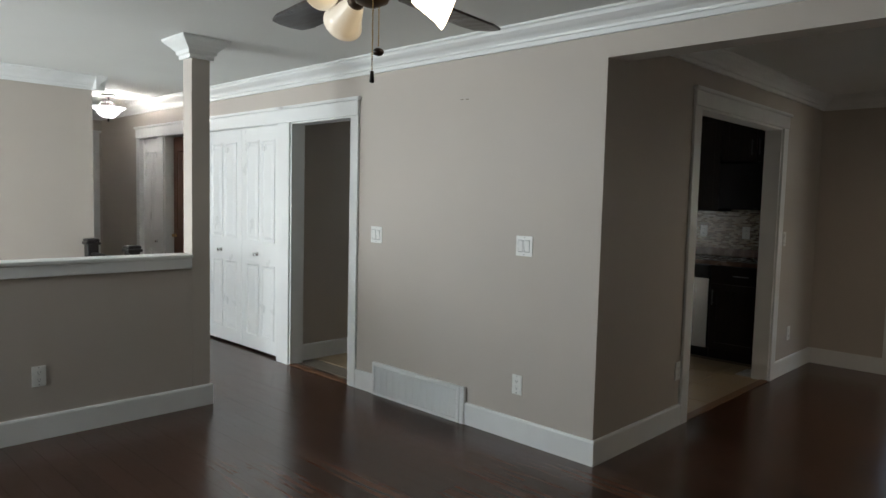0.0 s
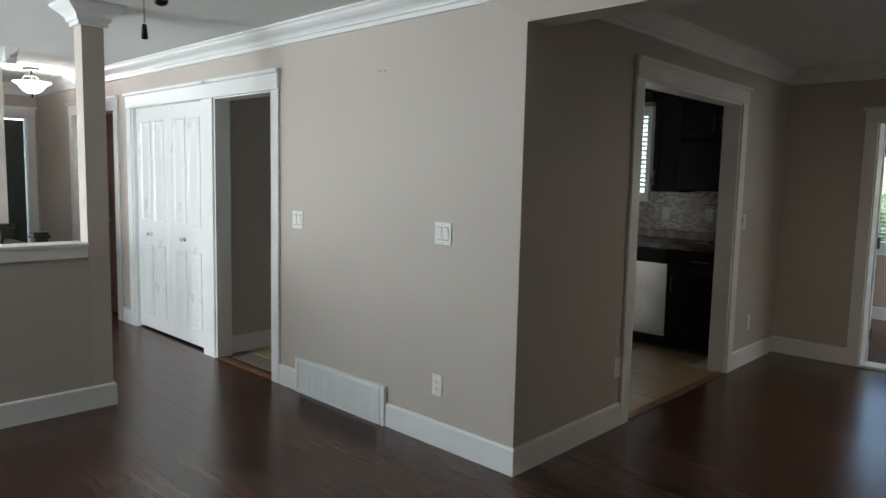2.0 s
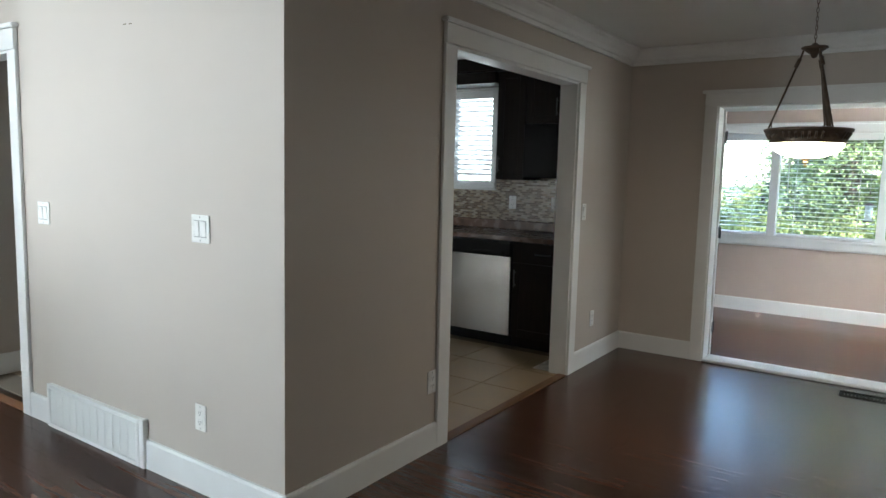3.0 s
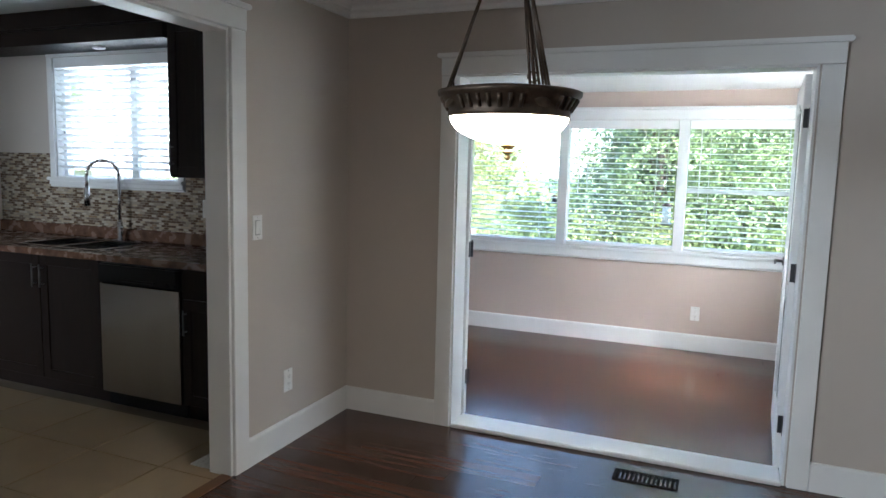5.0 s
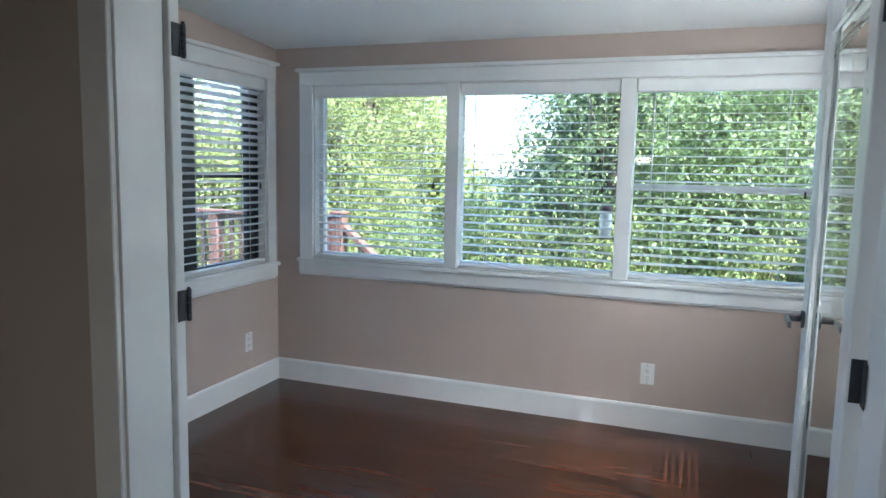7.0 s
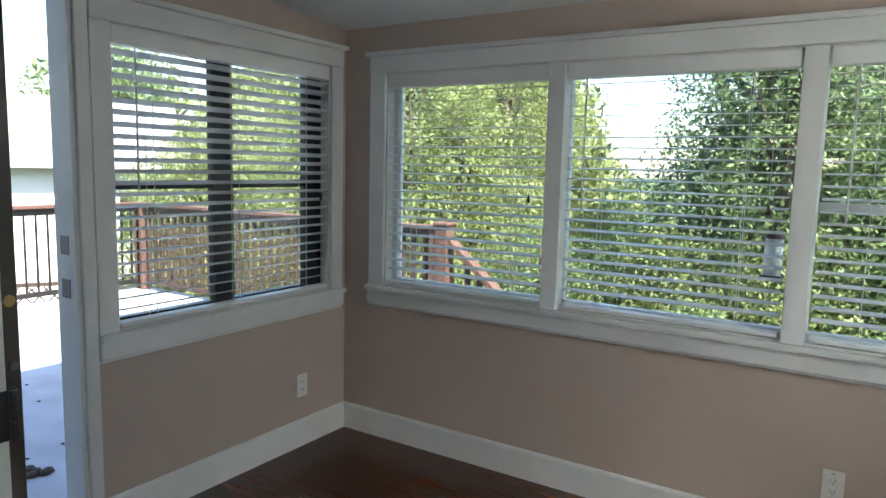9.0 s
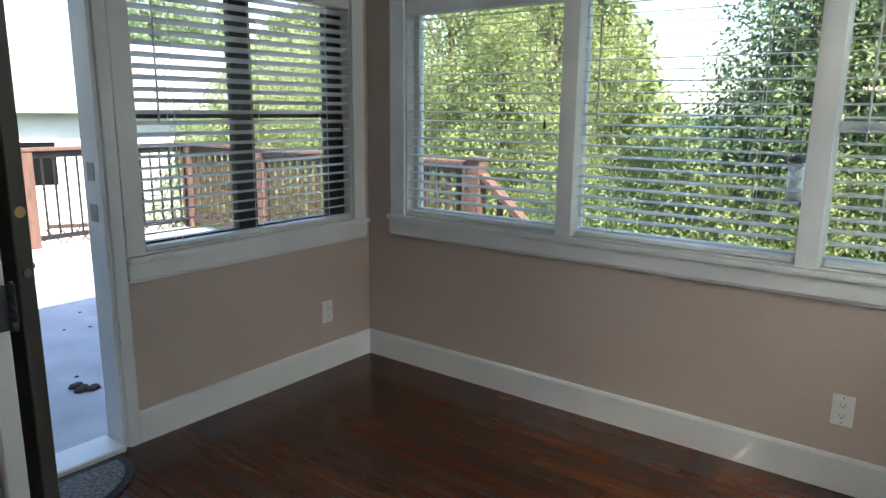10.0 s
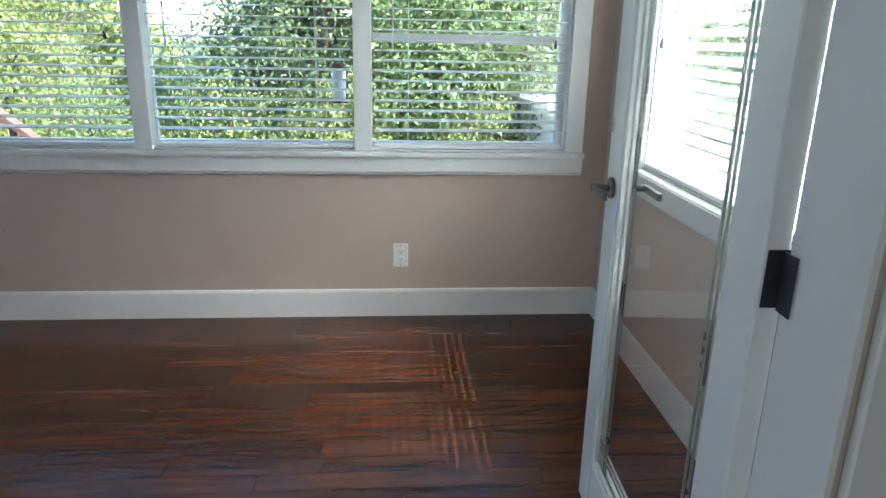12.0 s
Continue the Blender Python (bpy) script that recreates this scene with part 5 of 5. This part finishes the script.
# feeders that hang outside the glass
for x, z, h, r, top in ((0.565, 1.17, 0.045, 0.022, REDWOOD), (1.575, 1.02, 0.16, 0.035, REDWOOD)):
    f = thing("bird_feeder", pose(x, 6.52, z), "small hanging bird feeder outside the window", "bird feeder")
    part("tube", rod(bmesh.new(), (0, 0, 0), (0, 0, h), r, seg=16), SIDING if h > 0.1 else DARKMETAL, f)
    part("lid", lathe(bmesh.new(), [(r * 1.25, h), (r * 1.1, h + 0.018), (0, h + 0.03)], 16), top, f)
    part("dish", lathe(bmesh.new(), [(0, -0.012), (r * 1.3, -0.01), (r * 1.4, 0.002), (0, 0.001)], 16), DARKMETAL, f)
    part("string", rod(bmesh.new(), (0, 0, h + 0.02), (0, 0, 2.6 - z), 0.0015, seg=6), DARKMETAL, f)


def house(name, m, W, D, Hh, label):
    h = thing(name, m, label, "house")
    part("wall", boxes((-W / 2, W / 2, -D / 2, D / 2, 0, Hh)), SIDING, h)
    bm = bmesh.new()
    a = [bm.verts.new(p) for p in ((-W / 2 - 0.5, -D / 2 - 0.5, Hh), (W / 2 + 0.5, -D / 2 - 0.5, Hh), (W / 2 + 0.5, D / 2 + 0.5, Hh), (-W / 2 - 0.5, D / 2 + 0.5, Hh), (-W / 2 - 0.5, 0, Hh + D * 0.24), (W / 2 + 0.5, 0, Hh + D * 0.24))]
    for f in ((0, 1, 5, 4), (2, 3, 4, 5), (0, 4, 3), (1, 2, 5), (3, 2, 1, 0)):
        bm.faces.new([a[i] for i in f])
    part("roof", bm, ROOFM, h)
    for i in range(3):
        for s in (-1, 1):
            x = -W / 2 + W * (i + 0.5) / 3
            w = part("window", boxes((x - 0.6, x + 0.6, s * D / 2 - 0.03, s * D / 2 + 0.03, Hh - 1.7, Hh - 0.6)), VINYL, h)
            part("pane", boxes((x - 0.54, x + 0.54, s * D / 2 - 0.036, s * D / 2 + 0.036, Hh - 1.64, Hh - 0.66)), BLACKP, w)
    return h


house("neighbour_house", pose(-18.5, 11.5, -2.7, 0, 0, 70), 11, 8, 3.9, "pale neighbouring house with a low grey roof")
shed = thing("garden_shed", pose(3.85, 10.1, -2.7, 0, 0, 8), "small white garden shed among shrubs", "shed")
part("wall", boxes((-0.5, 0.5, -0.5, 0.5, 0, 3.4)), SIDING, shed)
for zz in range(16):
    part("siding_board", boxes((-0.512, 0.512, -0.515, -0.5, 0.1 + zz * 0.2, 0.285 + zz * 0.2)), SIDING, shed)
part("roof", boxes((-0.65, 0.65, -0.65, 0.65, 3.4, 3.47), bevel=0.01), ROOFM, shed)
part("door", boxes((-0.25, 0.3, -0.54, -0.516, 1.3, 3.1), bevel=0.004), VINYL, shed)


def lattice_fence(m, L):
    t = thing("lattice_fence", m, "low brown lattice fence below the deck", "fence")
    for i in range(int(L / 0.2)):
        for s in (-1, 1):
            bm = boxes((-0.012, 0.012, -0.004 + 0.006 * s, 0.004 + 0.006 * s, -0.62, 0.62))
            bmesh.ops.transform(bm, matrix=Matrix.Translation((i * 0.2, 0, 0.55)) @ Matrix.Rotation(radians(45 * s), 4, "Y"), verts=bm.verts[:])
            part("slat", bm, DARKWOOD, t)
    part("rail", boxes((0, L, -0.03, 0.03, 1.0, 1.06)), DARKWOOD, t)
    return t


lattice_fence(pose(-9.0, 8.0, -1.5, 0, 0, 60), 6.0)


def leaves_mesh(name, centres, radii, count, size, mat, seed, squash=0.8):
    """A crown of many small leaves scattered in clumps, thick at each clump's shell."""
    rng = np.random.default_rng(seed)
    centres, radii = np.array(centres, float), np.array(radii, float)
    w = radii ** 2
    which = rng.choice(len(centres), count, p=w / w.sum())
    d = rng.normal(size=(count, 3))
    d /= np.linalg.norm(d, axis=1)[:, None]
    rr = radii[which] * (0.55 + 0.5 * rng.random(count) ** 0.6)
    pos = centres[which] + d * rr[:, None] * np.array([1, 1, squash])
    n = d + rng.normal(size=(count, 3)) * 0.7 + np.array([0, 0, 0.35])
    n /= np.linalg.norm(n, axis=1)[:, None]
    u = np.cross(n, rng.normal(size=(count, 3)))
    u /= np.linalg.norm(u, axis=1)[:, None]
    v = np.cross(n, u)
    s = (size * (0.6 + 0.8 * rng.random(count)))[:, None]
    vs = np.stack([pos - u * s, pos + v * s * 0.45, pos + u * s, pos - v * s * 0.45], 1).reshape(-1, 3)
    me = bpy.data.meshes.new(name)
    me.from_pydata(vs.tolist(), [], np.arange(count * 4).reshape(-1, 4).tolist())
    me.materials.append(mat)
    return me


def tree(name, x, y, height, spread, mat, label, seed, count=7000, size=0.09, base=-2.7, clumps=16, low=0.25, category="tree", conifer=False):
    rng = random.Random(seed)
    t = thing(name, pose(x, y, base), label, category)
    bm = bmesh.new()
    lean = (rng.uniform(-0.2, 0.2), rng.uniform(-0.2, 0.2))
    pts = [(lean[0] * k / 5 + rng.uniform(-0.06, 0.06), lean[1] * k / 5 + rng.uniform(-0.06, 0.06), height * 0.9 * k / 5) for k in range(6)]
    for k in range(5):
        rod(bm, pts[k], pts[k + 1], 0.024 * height * (1 - k / 5.5) + 0.01, 0.024 * height * (1 - (k + 1) / 5.5) + 0.01, seg=9)
    cs, rs = [], []
    for i in range(clumps):
        f = low + (1 - low) * (i + 0.5) / clumps
        prof = (1.05 - f) * 1.25 if conifer else math.sin(math.pi * min(0.97, 0.18 + 0.8 * f)) ** 0.6
        a = i * 2.4 + rng.uniform(-0.4, 0.4)
        ro = spread * prof * rng.uniform(0.35, 0.75)
        c = (lean[0] * f + ro * math.cos(a), lean[1] * f + ro * math.sin(a), height * f)
        cs.append(c)
        rs.append(spread * prof * rng.uniform(0.32, 0.52) + 0.12)
        rod(bm, (lean[0] * f * 0.7, lean[1] * f * 0.7, height * f * 0.8), c, 0.006 * height, 0.008, seg=5)
    part("trunk", bm, BARK, t)
    cr = new("crown", leaves_mesh("crown", cs, rs, count, size, mat, seed))
    cr.parent = t
    return t


TREES = [(-1.5, 13.2, 3.5, 1.5, LEAF_A), (0.6, 13.0, 6.8, 2.0, LEAF_B), (3.4, 11.0, 6.4, 1.6, LEAF_B), (4.9, 12.0, 6.6, 1.6, LEAF_B), (0.2, 17.0, 4.6, 2.0, LEAF_A), (-5.6, 18.0, 8.2, 2.6, LEAF_A), (-4.6, 12.6, 6.9, 2.4, LEAF_A), (-2.9, 11.2, 5.4, 1.2, LEAF_A), (-3.9, 14.6, 7.6, 1.5, LEAF_A), (-6.9, 13.4, 5.8, 2.6, LEAF_B), (-9.6, 13.0, 5.4, 2.4, LEAF_A), (-12.5, 16.5, 6.4, 2.8, LEAF_A),
         (0.9, 11.6, 6.4, 1.8, LEAF_B), (2.4, 11.0, 5.6, 1.5, LEAF_B), (-5.0, 10.9, 4.9, 1.7, LEAF_A), (-7.6, 10.6, 4.6, 1.6, LEAF_A), (-17.5, 22, 8.5, 3.6, LEAF_A), (-21, 17, 8.2, 3.4, LEAF_B), (-25, 21, 9.0, 3.8, LEAF_A)]
for i, (x, y, h, s, mm) in enumerate(TREES):
    far = y > 15
    tree("garden_tree", x, y, h, s, mm, "leafy green garden tree in sunlight", 10 + i, 44000 if not far else 14000, 0.031 if not far else 0.13, low=0.12, clumps=26)
for i, (x, y, h, s) in enumerate(((1.0, 12.2, 8.6, 1.9), (3.9, 13.2, 9.5, 2.3), (2.0, 14.6, 10.5, 2.5), (6.6, 14.8, 10, 2.4), (-6.4, 15.5, 8.6, 2.0))):
    tree("conifer_tree", x, y, h, s, LEAF_C, "tall dark blue-green conifer behind the hedge", 40 + i, 40000, 0.045, clumps=34, low=0.12, conifer=True)
for i, (x, y, h, s, mm) in enumerate(((-1.6, 11.0, 3.4, 1.3, LEAF_B), (0.2, 10.6, 3.5, 1.3, LEAF_A), (1.5, 10.2, 3.6, 1.2, LEAF_A), (2.9, 10.0, 3.4, 1.1, LEAF_A), (-0.4, 12.0, 3.6, 1.3, LEAF_B), (-3.2, 10.6, 3.4, 1.2, LEAF_A), (-9.4, 6.9, 3.4, 0.8, LEAF_A), (2.2, 9.6, 2.9, 1.0, LEAF_B), (0.6, 9.7, 2.9, 1.0, LEAF_B), (-0.9, 9.9, 2.7, 0.9, LEAF_A))):
    tree("garden_shrub", x, y, h, s, mm, "dense green garden shrub", 70 + i, 32000, 0.024, clumps=24, low=0.1, category="shrub")
# flowers by the shed
fl = thing("flower_bush", pose(3.25, 9.2, -2.7), "low bush with orange flowers", "shrub")
part("stems", rod(bmesh.new(), (0, 0, 0), (0, 0, 2.6), 0.03), BARK, fl)
o = new("blossoms", leaves_mesh("blossoms", [(0, 0, 2.9), (0.25, 0.1, 2.8)], [0.22, 0.18], 260, 0.035, ORANGE, 5))
o.parent = fl
o = new("foliage", leaves_mesh("foliage", [(0, 0, 2.5), (0.2, 0.1, 2.2), (0, 0, 1.5)], [0.35, 0.4, 0.5], 2500, 0.05, LEAF_B, 6))
o.parent = fl


# ---- floor boards and tiles ----
def floor_pieces(owner_name, label, mat, x0, x1, y0, y1, w, Lp, near, seed, joined_name, skip=()):
    """Boards laid along x in rows; those in the near stretch are pieces of their own, the rest one sheet."""
    rng = random.Random(seed)
    own = thing(owner_name, Matrix.Identity(4), label, "floor", kind="structure")
    cache, rest = {}, []
    y = y0
    while y < y1 - 0.004:
        yb = min(y + w, y1)
        x = x0 - rng.uniform(0, Lp)
        while x < x1:
            a, b = max(x, x0), min(x + Lp, x1)
            x += Lp
            for s in skip:
                if s[2] < (y + yb) / 2 < s[3]:
                    if a < s[1] < b:
                        a = s[1]
                    elif a < s[0] < b:
                        b = s[0]
            cx, cy = (a + b) / 2, (y + yb) / 2
            if b - a < 0.01 or any(s[0] < cx < s[1] and s[2] < cy < s[3] for s in skip):
                continue
            if near[0] < cx < near[1] and near[2] < cy < near[3]:
                key = (round(b - a, 2), round(yb - y, 4))
                if key not in cache:
                    h, k = (b - a) / 2 - 0.0006, (yb - y) / 2 - 0.0005
                    cache[key] = mesh_of("board", boxes((-h, h, -k, k, -0.0115, 0.0)), mat)
                o = new("board", cache[key])
                o.parent = own
                o.location = (cx, cy, rng.uniform(-0.0003, 0.0))
            else:
                rest.append((a + 0.0006, b - 0.0006, y + 0.0005, yb - 0.0005, -0.0115, rng.uniform(-0.0003, 0.0)))
        y += w
    if rest:
        o = part("boards", boxes(*rest), mat, own)
        o["kind"] = "stuff"
    return own


floor_pieces("floor", "dark reddish-brown glossy wooden boards", FLOOR, -7.2, 4.2, -5.6, 3.68, 0.125, 0.95, (-2.6, 3.0, -1.95, 3.68), 3, "boards",
             skip=((-7.3, -0.03, 0.03, 3.7), (-7.3, -2.47, -5.7, -1.0)))
floor_pieces("floor_sunroom", "reddish-brown glossy wooden boards in the sunroom", FLOOR_SUN, -0.48, 2.86, 3.82, 6.14, 0.085, 0.9, (-1, 3, 3, 7), 4, "boards")
own = thing("floor_kitchen", Matrix.Identity(4), "beige square ceramic floor tiles", "floor", kind="structure")
S = 0.457
tl = mesh_of("tile", boxes((-S / 2 + 0.003, S / 2 - 0.003, -S / 2 + 0.003, S / 2 - 0.003, -0.0055, 0.001), bevel=0.0015), TILE)
for i in range(7):
    for j in range(8):
        x, y = -0.38 - S / 2 - i * S + S, 2.117 - S / 2 - j * S + 2 * S
        if x - S / 2 < -3.25 or y - S / 2 < -0.1 or x + S / 2 > 0.3:
            continue
        a0, a1, b0, b1 = max(x - S / 2, -3.0), min(x + S / 2, -0.035), max(y - S / 2, 0.04), min(y + S / 2, 3.12)
        if a1 - a0 < 0.02 or b1 - b0 < 0.02:
            continue
        whole = a1 - a0 > S - 0.001 and b1 - b0 > S - 0.001
        o = new("tile", tl if whole else mesh_of("tile", boxes((a0 - x + 0.003, a1 - x - 0.003, b0 - y + 0.003, b1 - y - 0.003, -0.0055, 0.001), bevel=0.0015), TILE))
        o.parent = own
        o.location = (x, y, 0)
